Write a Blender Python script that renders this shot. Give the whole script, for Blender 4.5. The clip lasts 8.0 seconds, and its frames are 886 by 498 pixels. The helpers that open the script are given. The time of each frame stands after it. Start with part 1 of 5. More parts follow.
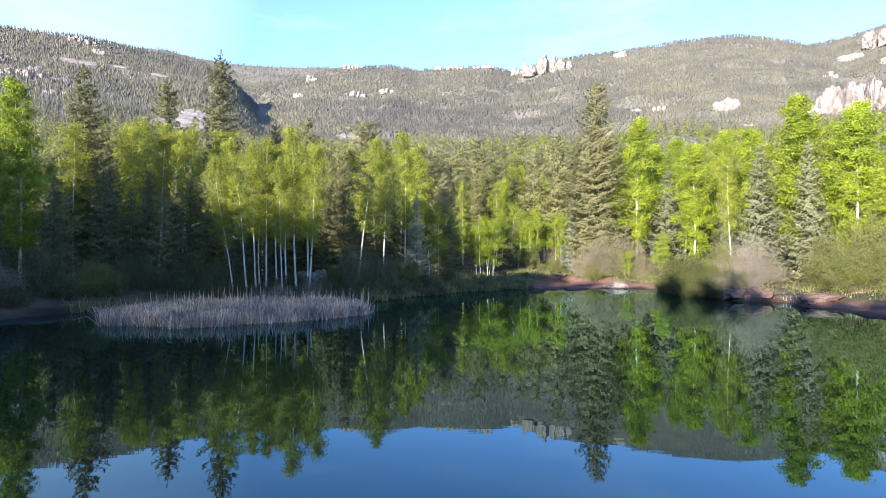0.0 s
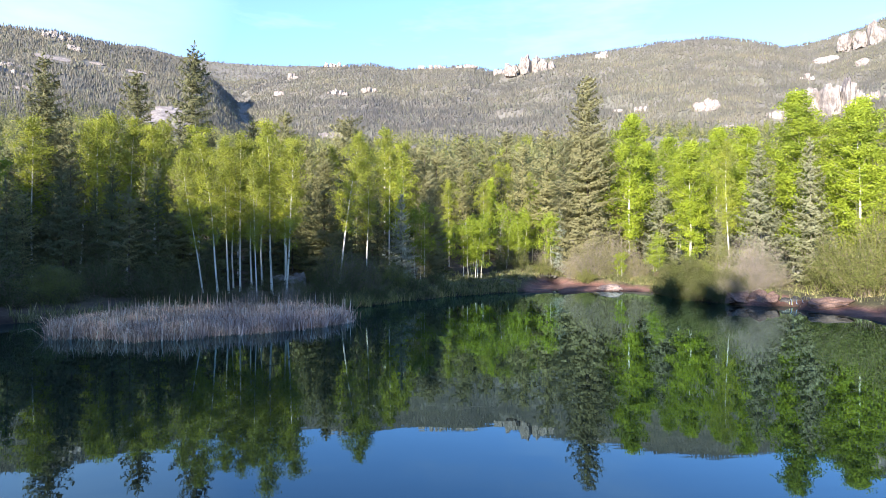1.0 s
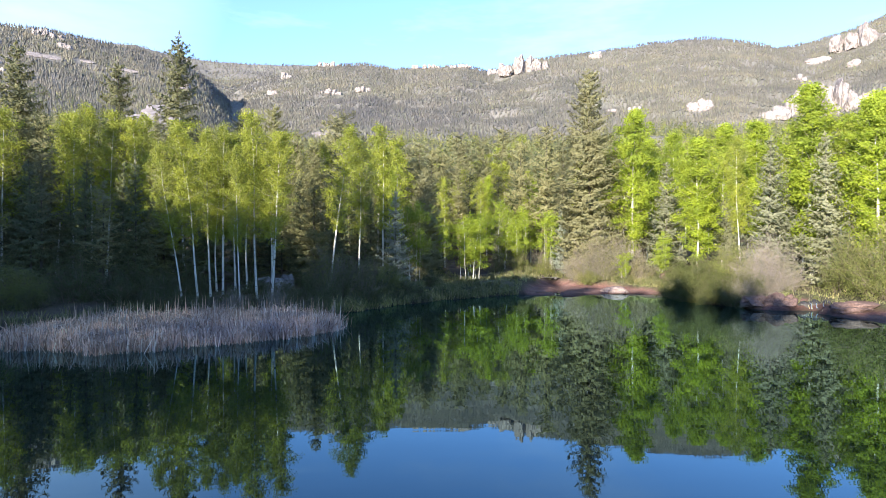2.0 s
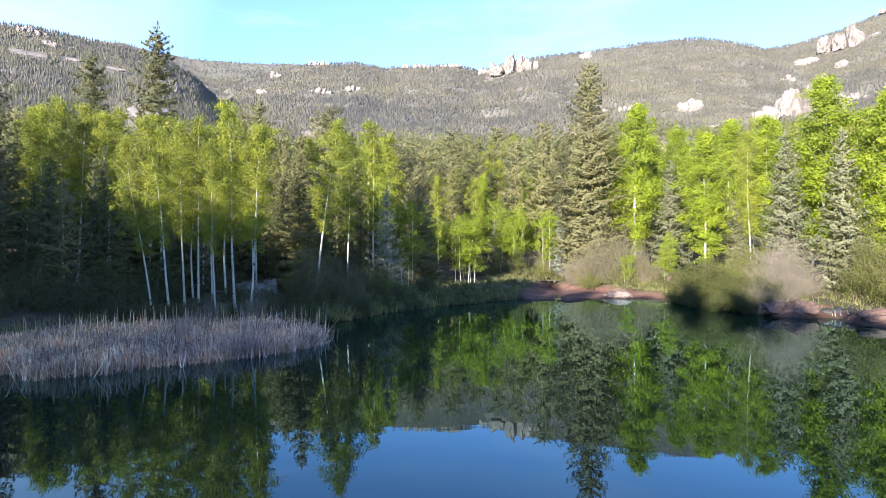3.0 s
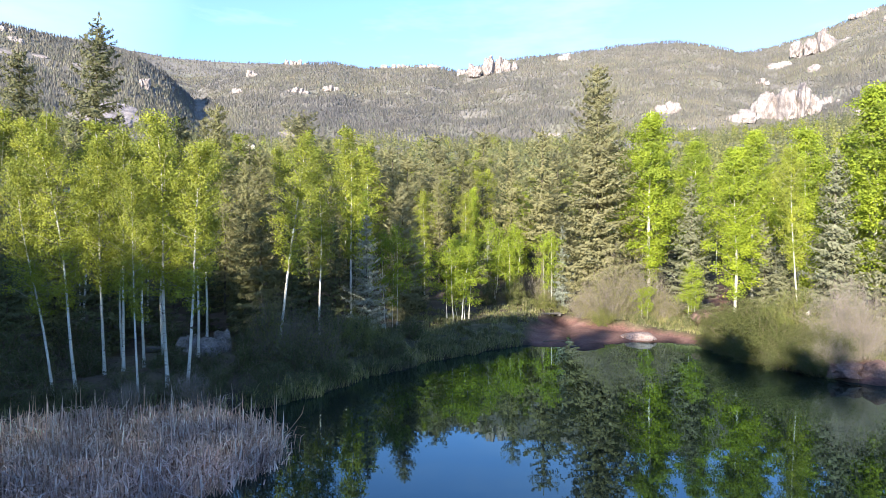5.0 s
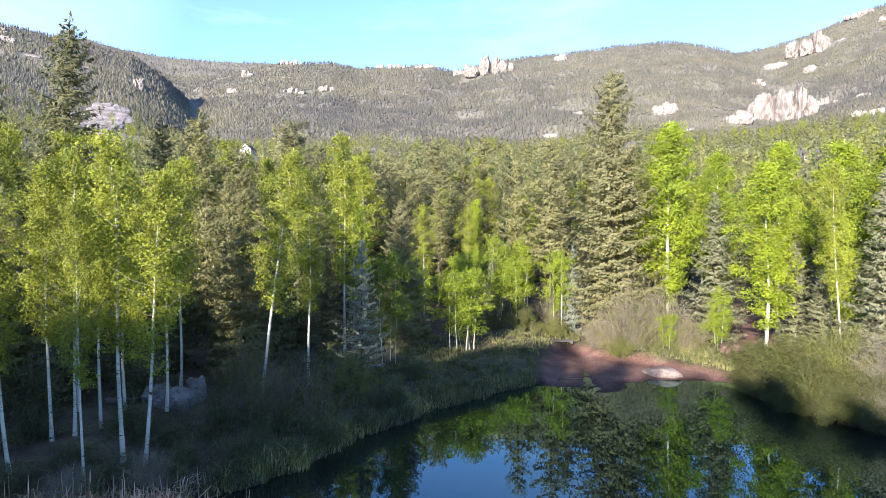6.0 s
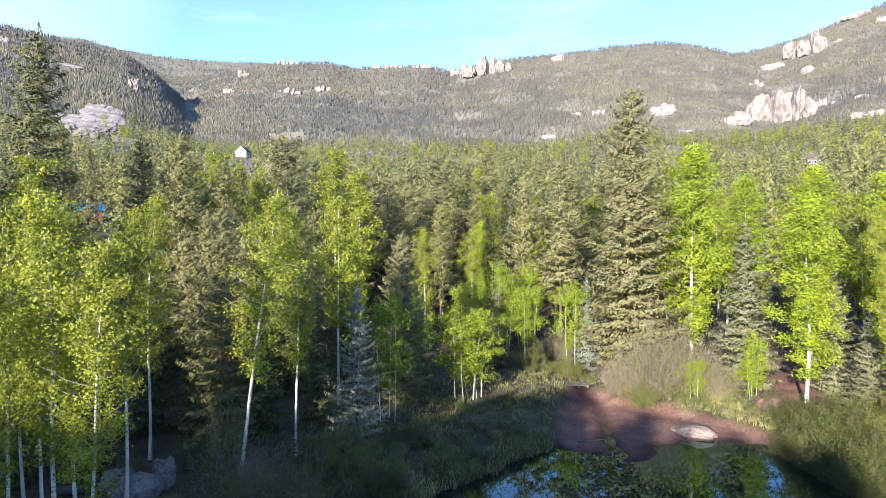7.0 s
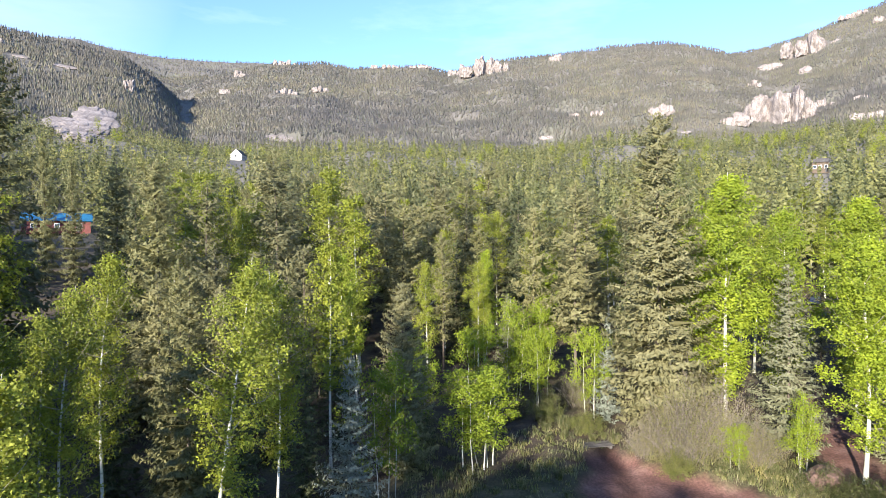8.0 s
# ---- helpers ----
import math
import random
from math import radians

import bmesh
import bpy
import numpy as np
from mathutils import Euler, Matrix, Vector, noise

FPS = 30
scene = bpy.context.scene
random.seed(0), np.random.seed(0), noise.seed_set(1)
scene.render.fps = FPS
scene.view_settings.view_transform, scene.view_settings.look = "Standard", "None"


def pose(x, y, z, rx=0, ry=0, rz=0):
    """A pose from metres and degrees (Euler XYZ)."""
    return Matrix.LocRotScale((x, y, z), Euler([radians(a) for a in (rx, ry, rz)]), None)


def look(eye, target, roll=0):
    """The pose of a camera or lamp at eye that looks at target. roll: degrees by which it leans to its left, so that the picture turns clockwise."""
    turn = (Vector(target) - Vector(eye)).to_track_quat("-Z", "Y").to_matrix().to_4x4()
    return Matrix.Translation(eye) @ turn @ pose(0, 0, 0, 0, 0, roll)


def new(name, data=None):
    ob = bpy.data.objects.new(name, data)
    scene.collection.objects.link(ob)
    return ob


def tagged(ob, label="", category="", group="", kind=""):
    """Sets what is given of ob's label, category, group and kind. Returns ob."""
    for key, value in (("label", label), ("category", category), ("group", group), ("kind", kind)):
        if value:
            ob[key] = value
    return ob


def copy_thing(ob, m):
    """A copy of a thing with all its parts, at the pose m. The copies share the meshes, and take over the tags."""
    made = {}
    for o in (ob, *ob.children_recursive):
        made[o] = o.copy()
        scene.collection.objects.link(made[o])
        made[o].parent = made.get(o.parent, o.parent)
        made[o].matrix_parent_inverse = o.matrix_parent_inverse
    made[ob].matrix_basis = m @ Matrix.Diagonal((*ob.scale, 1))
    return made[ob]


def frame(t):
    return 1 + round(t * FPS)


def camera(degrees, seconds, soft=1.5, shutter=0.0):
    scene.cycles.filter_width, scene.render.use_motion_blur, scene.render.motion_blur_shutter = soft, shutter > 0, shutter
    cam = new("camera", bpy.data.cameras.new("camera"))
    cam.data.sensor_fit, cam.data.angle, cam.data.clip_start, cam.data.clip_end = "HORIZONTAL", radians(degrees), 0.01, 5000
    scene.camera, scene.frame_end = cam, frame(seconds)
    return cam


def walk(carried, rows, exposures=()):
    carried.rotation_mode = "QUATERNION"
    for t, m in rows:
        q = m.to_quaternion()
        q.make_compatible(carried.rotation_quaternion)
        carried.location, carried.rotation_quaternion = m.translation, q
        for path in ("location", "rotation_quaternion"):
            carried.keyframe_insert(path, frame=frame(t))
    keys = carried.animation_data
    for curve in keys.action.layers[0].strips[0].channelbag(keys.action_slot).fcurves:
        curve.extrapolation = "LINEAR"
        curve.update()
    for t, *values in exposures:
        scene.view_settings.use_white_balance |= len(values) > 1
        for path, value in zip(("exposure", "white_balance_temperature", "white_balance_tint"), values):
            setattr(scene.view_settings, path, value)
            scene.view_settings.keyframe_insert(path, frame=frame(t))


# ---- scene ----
cam = camera(73.9, 8.0, 0.9)
METRES, EYE, TILT, LEAN, TURN = 36.0, 4.5, -0.18, 0.0, 0.0
ROWS = [
    (0.0, 0.0, 0.0, 0.0, 0.0, 0.0, -0.0),
    (0.5, -0.0057, 0.046, 0.0016, -1.09, -0.01, 0.03),
    (1.0, -0.0105, 0.089, 0.0053, -1.68, -0.05, 0.07),
    (1.5, -0.0132, 0.1307, 0.006, -2.04, -0.05, 0.06),
    (3.0, -0.0202, 0.2696, 0.0131, -3.18, -0.09, 0.13),
    (3.5, -0.0232, 0.3259, 0.0257, -4.06, -0.09, 0.15),
    (4.0, -0.0276, 0.3864, 0.0467, -4.62, -0.07, 0.19),
    (4.5, -0.0313, 0.4487, 0.0685, -4.98, -0.05, 0.22),
    (6.0, -0.0361, 0.6453, 0.1451, -5.63, -0.04, 0.27),
    (6.5, -0.0379, 0.7081, 0.1839, -5.79, -0.05, 0.29),
    (7.0, -0.038, 0.7764, 0.2264, -5.91, -0.07, 0.29),
    (7.5, -0.0387, 0.8474, 0.2689, -6.05, -0.09, 0.34),
    (8.0, -0.0383, 0.9256, 0.3181, -6.16, -0.1, 0.39),
]
walk(cam, [(t, pose(0, 0, EYE, TILT, LEAN, TURN) @ pose(METRES * x, METRES * y, METRES * z, 90 + pitch, roll, yaw)) for t, x, y, z, yaw, pitch, roll in ROWS],
     [(0.0, 2.06), (4.5, 2.05), (6.5, 1.97), (7.5, 1.88), (8.0, 1.77)])

# ---- world and sun ----
SUN_BEARING, SUN_HEIGHT = 212.0, 14.5
world = bpy.data.worlds.new("sky")
scene.world = world
world.use_nodes = True
wn = world.node_tree.nodes
sky = wn.new("ShaderNodeTexSky")
sky.sky_type = "NISHITA"
sky.sun_disc = False
sky.sun_elevation, sky.sun_rotation = radians(SUN_HEIGHT), radians(SUN_BEARING)
sky.altitude, sky.air_density, sky.dust_density, sky.ozone_density = 2800, 1.0, 0.3, 2.0
wn["Background"].inputs["Strength"].default_value = 0.12
wl = world.node_tree.links
wisp_at, wisp_map, wisp, wisp_ramp, wisp_mix = (wn.new("ShaderNode" + kind) for kind in ("TexCoord", "Mapping", "TexNoise", "ValToRGB", "Mix"))
wisp_map.inputs["Scale"].default_value = (1.6, 1.6, 7.0)
wisp_map.inputs["Location"].default_value = (0.9, 0.2, 0.3)
wisp.inputs["Scale"].default_value, wisp.inputs["Detail"].default_value, wisp.inputs["Roughness"].default_value = 1.6, 7.0, 0.6
wisp_ramp.color_ramp.elements[0].position, wisp_ramp.color_ramp.elements[1].position = 0.55, 1.0
wisp_mix.data_type = "RGBA"
wisp_ramp.color_ramp.elements[1].color = (0.3, 0.3, 0.3, 1)
wisp_mix.inputs[7].default_value = (5.5, 5.9, 6.2, 1)
wl.new(wisp_at.outputs["Generated"], wisp_map.inputs[0])
wl.new(wisp_map.outputs[0], wisp.inputs["Vector"])
wl.new(wisp.outputs["Fac"], wisp_ramp.inputs[0])
# a thin white cloud over the left-hand hill
cloud_dot, cloud_range, cloud_fade, cloud_sum = (wn.new("ShaderNode" + kind) for kind in ("VectorMath", "MapRange", "Math", "Math"))
cloud_dot.operation = "DOT_PRODUCT"
cloud_dot.inputs[1].default_value = (-0.535, 0.742, 0.404)
cloud_range.inputs[1].default_value, cloud_range.inputs[2].default_value = 0.955, 1.01
cloud_fade.operation, cloud_sum.operation = "MULTIPLY", "MULTIPLY_ADD"
cloud_sum.inputs[1].default_value = 0.55
wl.new(wisp_at.outputs["Generated"], cloud_dot.inputs[0])
wl.new(cloud_dot.outputs["Value"], cloud_range.inputs[0])
wl.new(cloud_range.outputs[0], cloud_fade.inputs[0])
wl.new(wisp.outputs["Fac"], cloud_fade.inputs[1])
wl.new(cloud_fade.outputs[0], cloud_sum.inputs[0])
wl.new(wisp_ramp.outputs[0], cloud_sum.inputs[2])
wl.new(cloud_sum.outputs[0], wisp_mix.inputs[0])
# the clear, deep blue of thin mountain air
air = wn.new("ShaderNodeMix")
air.data_type, air.blend_type = "RGBA", "MULTIPLY"
air.inputs[0].default_value, air.inputs[7].default_value = 1.0, (0.96, 1.05, 1.27, 1)
wl.new(sky.outputs[0], air.inputs[6])
wl.new(air.outputs[2], wisp_mix.inputs[6])
wl.new(wisp_mix.outputs[2], wn["Background"].inputs["Color"])
sun = new("sun", bpy.data.lights.new("sun", "SUN"))
sun.data.energy, sun.data.angle, sun.data.color = 5.0, radians(0.6), (1.0, 0.91, 0.8)
TO_SUN = Vector((math.sin(radians(SUN_BEARING)), math.cos(radians(SUN_BEARING)), math.tan(radians(SUN_HEIGHT))))
sun.matrix_world = look((0, 0, 200), Vector((0, 0, 200)) - TO_SUN)

# ---- materials ----


def material(name, rough=0.8):
    m = bpy.data.materials.new(name)
    m.use_nodes = True
    p = m.node_tree.nodes["Principled BSDF"]
    p.inputs["Roughness"].default_value = rough
    p.inputs["Specular IOR Level"].default_value = 0.25
    return m, m.node_tree.nodes, m.node_tree.links, p


def ramp(nodes, links, source, stops):
    r = nodes.new("ShaderNodeValToRGB")
    while len(r.color_ramp.elements) < len(stops):
        r.color_ramp.elements.new(0.5)
    for e, (at, c) in zip(r.color_ramp.elements, stops):
        e.position, e.color = at, (*c, 1)
    links.new(source, r.inputs[0])
    return r.outputs[0]


def blend(nodes, links, a, b, fac, mode="MIX"):
    m = nodes.new("ShaderNodeMix")
    m.data_type, m.blend_type = "RGBA", mode
    for value, socket in ((fac, m.inputs[0]), (a, m.inputs[6]), (b, m.inputs[7])):
        if isinstance(value, (int, float)):
            socket.default_value = value
        elif isinstance(value, tuple):
            socket.default_value = (*value, 1)
        else:
            links.new(value, socket)
    return m.outputs[2]


def noise_of(nodes, links, scale, detail=4.0, coords="Object", squash=(1, 1, 1)):
    tc = nodes.new("ShaderNodeTexCoord")
    mp = nodes.new("ShaderNodeMapping")
    mp.inputs["Scale"].default_value = squash
    links.new(tc.outputs[coords], mp.inputs[0])
    n = nodes.new("ShaderNodeTexNoise")
    n.inputs["Scale"].default_value, n.inputs["Detail"].default_value = scale, detail
    links.new(mp.outputs[0], n.inputs["Vector"])
    return n.outputs["Fac"]


def bump(nodes, links, p, height, strength, distance=0.05):
    b = nodes.new("ShaderNodeBump")
    b.inputs["Strength"].default_value, b.inputs["Distance"].default_value = strength, distance
    links.new(height, b.inputs["Height"])
    links.new(b.outputs[0], p.inputs["Normal"])


def leaf_material(name, stops, through_light=0.35, tone=0.35, patch=0.0):
    """Leaves or needles: a colour for each leaf, a tone for each plant, light through the blade."""
    m, n, l, p = material(name, 0.6)
    g = n.new("ShaderNodeNewGeometry")
    info = n.new("ShaderNodeObjectInfo")
    c = ramp(n, l, g.outputs["Random Per Island"], stops)
    shade = ramp(n, l, info.outputs["Random"], [(0.0, (1 - tone,) * 3), (0.5, (1.0, 0.97, 0.9)), (1.0, (1 + tone * 0.4, 1 + tone * 0.3, 1.0))])
    c = blend(n, l, c, shade, 1.0, "MULTIPLY")
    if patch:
        # patch above 0.8 puts clump-sized light and shade into the leaf colour
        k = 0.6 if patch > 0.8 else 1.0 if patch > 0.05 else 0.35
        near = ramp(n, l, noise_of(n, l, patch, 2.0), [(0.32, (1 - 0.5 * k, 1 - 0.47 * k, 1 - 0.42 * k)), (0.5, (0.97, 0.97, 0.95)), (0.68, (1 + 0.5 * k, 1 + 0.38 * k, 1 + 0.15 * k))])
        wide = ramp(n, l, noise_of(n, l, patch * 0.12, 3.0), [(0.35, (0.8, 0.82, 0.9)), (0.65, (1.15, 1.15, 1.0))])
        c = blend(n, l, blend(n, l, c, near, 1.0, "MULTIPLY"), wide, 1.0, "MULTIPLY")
    l.new(c, p.inputs["Base Color"])
    tr = n.new("ShaderNodeBsdfTranslucent")
    l.new(c, tr.inputs[0])
    mix = n.new("ShaderNodeMixShader")
    mix.inputs[0].default_value = through_light
    l.new(p.outputs[0], mix.inputs[1])
    l.new(tr.outputs[0], mix.inputs[2])
    l.new(mix.outputs[0], n["Material Output"].inputs[0])
    return m


def plain(name, dark, light, scale, rough=0.85, strength=0.4, squash=(1, 1, 1), coords="Object"):
    """A surface mottled between two colours at a coarse and a fine scale."""
    m, n, l, p = material(name, rough)
    coarse = noise_of(n, l, scale, 3.0, coords, squash)
    fine = noise_of(n, l, scale * 7, 5.0, coords, squash)
    mid = tuple((a + b) / 2 for a, b in zip(dark, light))
    c = ramp(n, l, coarse, [(0.3, dark), (0.5, mid), (0.7, light)])
    f = ramp(n, l, fine, [(0.3, (0.6, 0.6, 0.6)), (0.7, (1.2, 1.2, 1.2))])
    l.new(blend(n, l, c, f, 1.0, "MULTIPLY"), p.inputs["Base Color"])
    bump(n, l, p, fine, strength)
    return m


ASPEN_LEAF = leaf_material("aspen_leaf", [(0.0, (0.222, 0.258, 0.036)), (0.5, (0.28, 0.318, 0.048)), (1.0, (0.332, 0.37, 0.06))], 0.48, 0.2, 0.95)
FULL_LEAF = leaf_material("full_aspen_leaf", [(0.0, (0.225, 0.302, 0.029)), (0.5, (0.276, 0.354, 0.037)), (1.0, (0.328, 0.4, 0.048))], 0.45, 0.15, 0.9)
YOUNG_LEAF = leaf_material("young_leaf", [(0.0, (0.17, 0.24, 0.024)), (1.0, (0.27, 0.335, 0.036))], 0.45, 0.2)
SPRUCE_NEEDLE = leaf_material("spruce_needle", [(0.0, (0.15, 0.153, 0.07)), (0.6, (0.2, 0.2, 0.094)), (1.0, (0.245, 0.242, 0.118))], 0.45, 0.3)
# spruce needles again, darkened in colour to carry the wood's shade
SHADED_NEEDLE = leaf_material("shaded_spruce_needle", [(0.0, (0.085, 0.1, 0.046)), (0.6, (0.12, 0.135, 0.064)), (1.0, (0.155, 0.168, 0.085))], 0.4, 0.3)
# paler copy of the spruce needles, sunlight put into the colour
SUNLIT_NEEDLE = leaf_material("sunlit_needle", [(0.0, (0.162, 0.158, 0.08)), (0.6, (0.212, 0.206, 0.106)), (1.0, (0.262, 0.252, 0.134))], 0.42, 0.1)
BLUE_NEEDLE = leaf_material("blue_spruce_needle", [(0.0, (0.165, 0.175, 0.105)), (0.6, (0.21, 0.22, 0.137)), (1.0, (0.26, 0.268, 0.17))], 0.35, 0.2)
# silver-blue needles; part of the brightness stands in for missing sunlight
SILVER_NEEDLE = leaf_material("silver_spruce_needle", [(0.0, (0.175, 0.2, 0.16)), (0.6, (0.235, 0.265, 0.215)), (1.0, (0.295, 0.325, 0.27))], 0.35, 0.1)
PINE_NEEDLE = leaf_material("pine_needle", [(0.0, (0.178, 0.177, 0.088)), (0.6, (0.228, 0.223, 0.113)), (1.0, (0.278, 0.27, 0.14))], 0.45, 0.4)
# mountain trees: haze is put into the colour as a pale grey
HAZED_NEEDLE = leaf_material("hazed_needle", [(0.0, (0.175, 0.168, 0.155)), (0.5, (0.2, 0.19, 0.175)), (0.85, (0.222, 0.21, 0.192)), (1.0, (0.21, 0.22, 0.15))], 0.45, 0.0, 0.02)
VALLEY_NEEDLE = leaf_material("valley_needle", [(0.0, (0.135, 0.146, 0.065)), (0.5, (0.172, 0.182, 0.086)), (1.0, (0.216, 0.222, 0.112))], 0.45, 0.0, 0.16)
WILLOW_LEAF = leaf_material("willow_leaf", [(0.0, (0.095, 0.115, 0.025)), (0.6, (0.165, 0.185, 0.05)), (1.0, (0.24, 0.23, 0.09))], 0.4, 0.2)
# willow leaves of the dim bank, shade put into a darker green
DIM_WILLOW_LEAF = leaf_material("dim_willow_leaf", [(0.0, (0.06, 0.075, 0.02)), (0.6, (0.092, 0.108, 0.032)), (1.0, (0.13, 0.135, 0.05))], 0.35, 0.2)
UNDER_LEAF = leaf_material("undergrowth_leaf", [(0.0, (0.04, 0.055, 0.02)), (0.6, (0.07, 0.085, 0.03)), (1.0, (0.11, 0.12, 0.045))], 0.3, 0.2)
BROWN_LEAF = leaf_material("budding_leaf", [(0.0, (0.12, 0.11, 0.052)), (0.55, (0.2, 0.178, 0.092)), (1.0, (0.235, 0.25, 0.085))], 0.3, 0.15)
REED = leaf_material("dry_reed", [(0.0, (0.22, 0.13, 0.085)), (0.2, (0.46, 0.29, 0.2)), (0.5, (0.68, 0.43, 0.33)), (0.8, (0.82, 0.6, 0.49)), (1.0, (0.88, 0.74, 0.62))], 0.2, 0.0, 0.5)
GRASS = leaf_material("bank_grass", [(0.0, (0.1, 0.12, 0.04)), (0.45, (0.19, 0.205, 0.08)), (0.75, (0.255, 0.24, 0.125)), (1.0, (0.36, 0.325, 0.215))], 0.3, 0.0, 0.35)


def aspen_bark():
    """Chalky pale bark with dark eyes and short cross scars."""
    m, n, l, p = material("aspen_bark", 0.75)
    c = ramp(n, l, noise_of(n, l, 1.6, 3.0, "Object", (1, 1, 0.45)), [(0.3, (0.34, 0.33, 0.27)), (0.7, (0.6, 0.585, 0.5))])
    eyes = ramp(n, l, noise_of(n, l, 2.6, 2.0, "Object", (1, 1, 1.5)), [(0.3, (0.12, 0.11, 0.09)), (0.37, (1.0, 1.0, 1.0))])
    scars = ramp(n, l, noise_of(n, l, 3.0, 3.0, "Object", (1, 1, 7)), [(0.32, (0.45, 0.43, 0.4)), (0.42, (1.0, 1.0, 1.0))])
    c = blend(n, l, blend(n, l, c, eyes, 1.0, "MULTIPLY"), scars, 1.0, "MULTIPLY")
    l.new(c, p.inputs["Base Color"])
    bump(n, l, p, noise_of(n, l, 9.0, 4.0), 0.25, 0.02)
    return m


ASPEN_BARK = aspen_bark()
ASPEN_TWIG = plain("aspen_twig", (0.17, 0.165, 0.11), (0.34, 0.32, 0.24), 2.0, 0.8, 0.2)
SPRUCE_BARK = plain("spruce_bark", (0.06, 0.05, 0.04), (0.15, 0.125, 0.1), 2.5, 0.95, 0.7, (1, 1, 0.3))
TWIG = plain("twig_bark", (0.1, 0.08, 0.06), (0.22, 0.175, 0.14), 3.0, 0.9, 0.2)
PALE_TWIG = plain("pale_twig", (0.17, 0.145, 0.125), (0.31, 0.265, 0.235), 3.0, 0.9, 0.2)
ROCK = plain("pink_granite", (0.16, 0.137, 0.127), (0.3, 0.262, 0.243), 0.09, 0.9, 0.6)
BOULDER = plain("grey_boulder", (0.1, 0.092, 0.085), (0.23, 0.215, 0.2), 1.2, 0.9, 0.6)
RED_ROCK = plain("red_bank_rock", (0.09, 0.055, 0.044), (0.17, 0.112, 0.092), 1.2, 0.9, 0.6)
PALE_STONE = plain("pale_slab", (0.14, 0.1, 0.09), (0.25, 0.195, 0.175), 1.4, 0.85, 0.5)
OLD_WOOD = plain("weathered_wood", (0.06, 0.055, 0.05), (0.16, 0.145, 0.13), 2.0, 0.9, 0.4, (0.2, 1, 1))


def ground_material():
    m, n, l, p = material("ground_cover", 0.95)
    at = n.new("ShaderNodeVertexColor")
    at.layer_name = "cover"
    sep = n.new("ShaderNodeSeparateColor")
    l.new(at.outputs[0], sep.inputs[0])
    small, mid, big = noise_of(n, l, 6.0, 6.0), noise_of(n, l, 0.55, 5.0), noise_of(n, l, 0.012, 6.0)
    litter = ramp(n, l, mid, [(0.3, (0.045, 0.033, 0.024)), (0.5, (0.085, 0.065, 0.045)), (0.7, (0.11, 0.1, 0.05))])
    soil = ramp(n, l, mid, [(0.3, (0.12, 0.06, 0.048)), (0.5, (0.162, 0.085, 0.068)), (0.7, (0.21, 0.12, 0.098))])
    turf = ramp(n, l, mid, [(0.3, (0.04, 0.034, 0.02)), (0.5, (0.07, 0.066, 0.032)), (0.7, (0.14, 0.115, 0.065))])
    # slope tones raised along with the mountain trees to suggest haze
    slope = ramp(n, l, big, [(0.3, (0.14, 0.128, 0.112)), (0.5, (0.165, 0.152, 0.132)), (0.65, (0.17, 0.165, 0.125)), (0.8, (0.21, 0.19, 0.165))])
    c = blend(n, l, litter, slope, sep.outputs[2])
    c = blend(n, l, c, turf, sep.outputs[1])
    c = blend(n, l, c, soil, sep.outputs[0])
    # alpha darkens damp ground, and paints in the ditch bank's shadow
    c = blend(n, l, c, blend(n, l, c, (0.42, 0.4, 0.42), 1.0, "MULTIPLY"), at.outputs["Alpha"])
    f = ramp(n, l, small, [(0.3, (0.65, 0.65, 0.65)), (0.7, (1.2, 1.2, 1.2))])
    l.new(blend(n, l, c, f, 1.0, "MULTIPLY"), p.inputs["Base Color"])
    bump(n, l, p, small, 0.7, 0.06)
    return m


def water_material():
    """Dark still water: a deep body under a mirror that grows towards grazing sight."""
    m, n, l, p = material("pond_water", 0.3)
    p.inputs["Base Color"].default_value = (0.012, 0.013, 0.009, 1)
    p.inputs["Specular IOR Level"].default_value = 0.0
    fine = noise_of(n, l, 1.1, 2.0, "Object", (0.5, 1.4, 1))
    swell = noise_of(n, l, 0.22, 2.0, "Object", (0.6, 1.2, 1))
    b = n.new("ShaderNodeBump")
    b.inputs["Strength"].default_value, b.inputs["Distance"].default_value = 0.022, 0.12
    l.new(blend(n, l, fine, swell, 0.5), b.inputs["Height"])
    mirror, fresnel, mix = n.new("ShaderNodeBsdfGlossy"), n.new("ShaderNodeFresnel"), n.new("ShaderNodeMixShader")
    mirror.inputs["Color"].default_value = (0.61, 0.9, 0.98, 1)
    mirror.inputs["Roughness"].default_value = 0.015
    fresnel.inputs["IOR"].default_value = 1.52
    l.new(b.outputs[0], mirror.inputs["Normal"])
    l.new(b.outputs[0], fresnel.inputs["Normal"])
    l.new(fresnel.outputs[0], mix.inputs[0])
    l.new(p.outputs[0], mix.inputs[1])
    l.new(mirror.outputs[0], mix.inputs[2])
    l.new(mix.outputs[0], n["Material Output"].inputs[0])
    return m


GROUND, WATER = ground_material(), water_material()

# ---- mesh helpers ----
rng = np.random.default_rng(7)


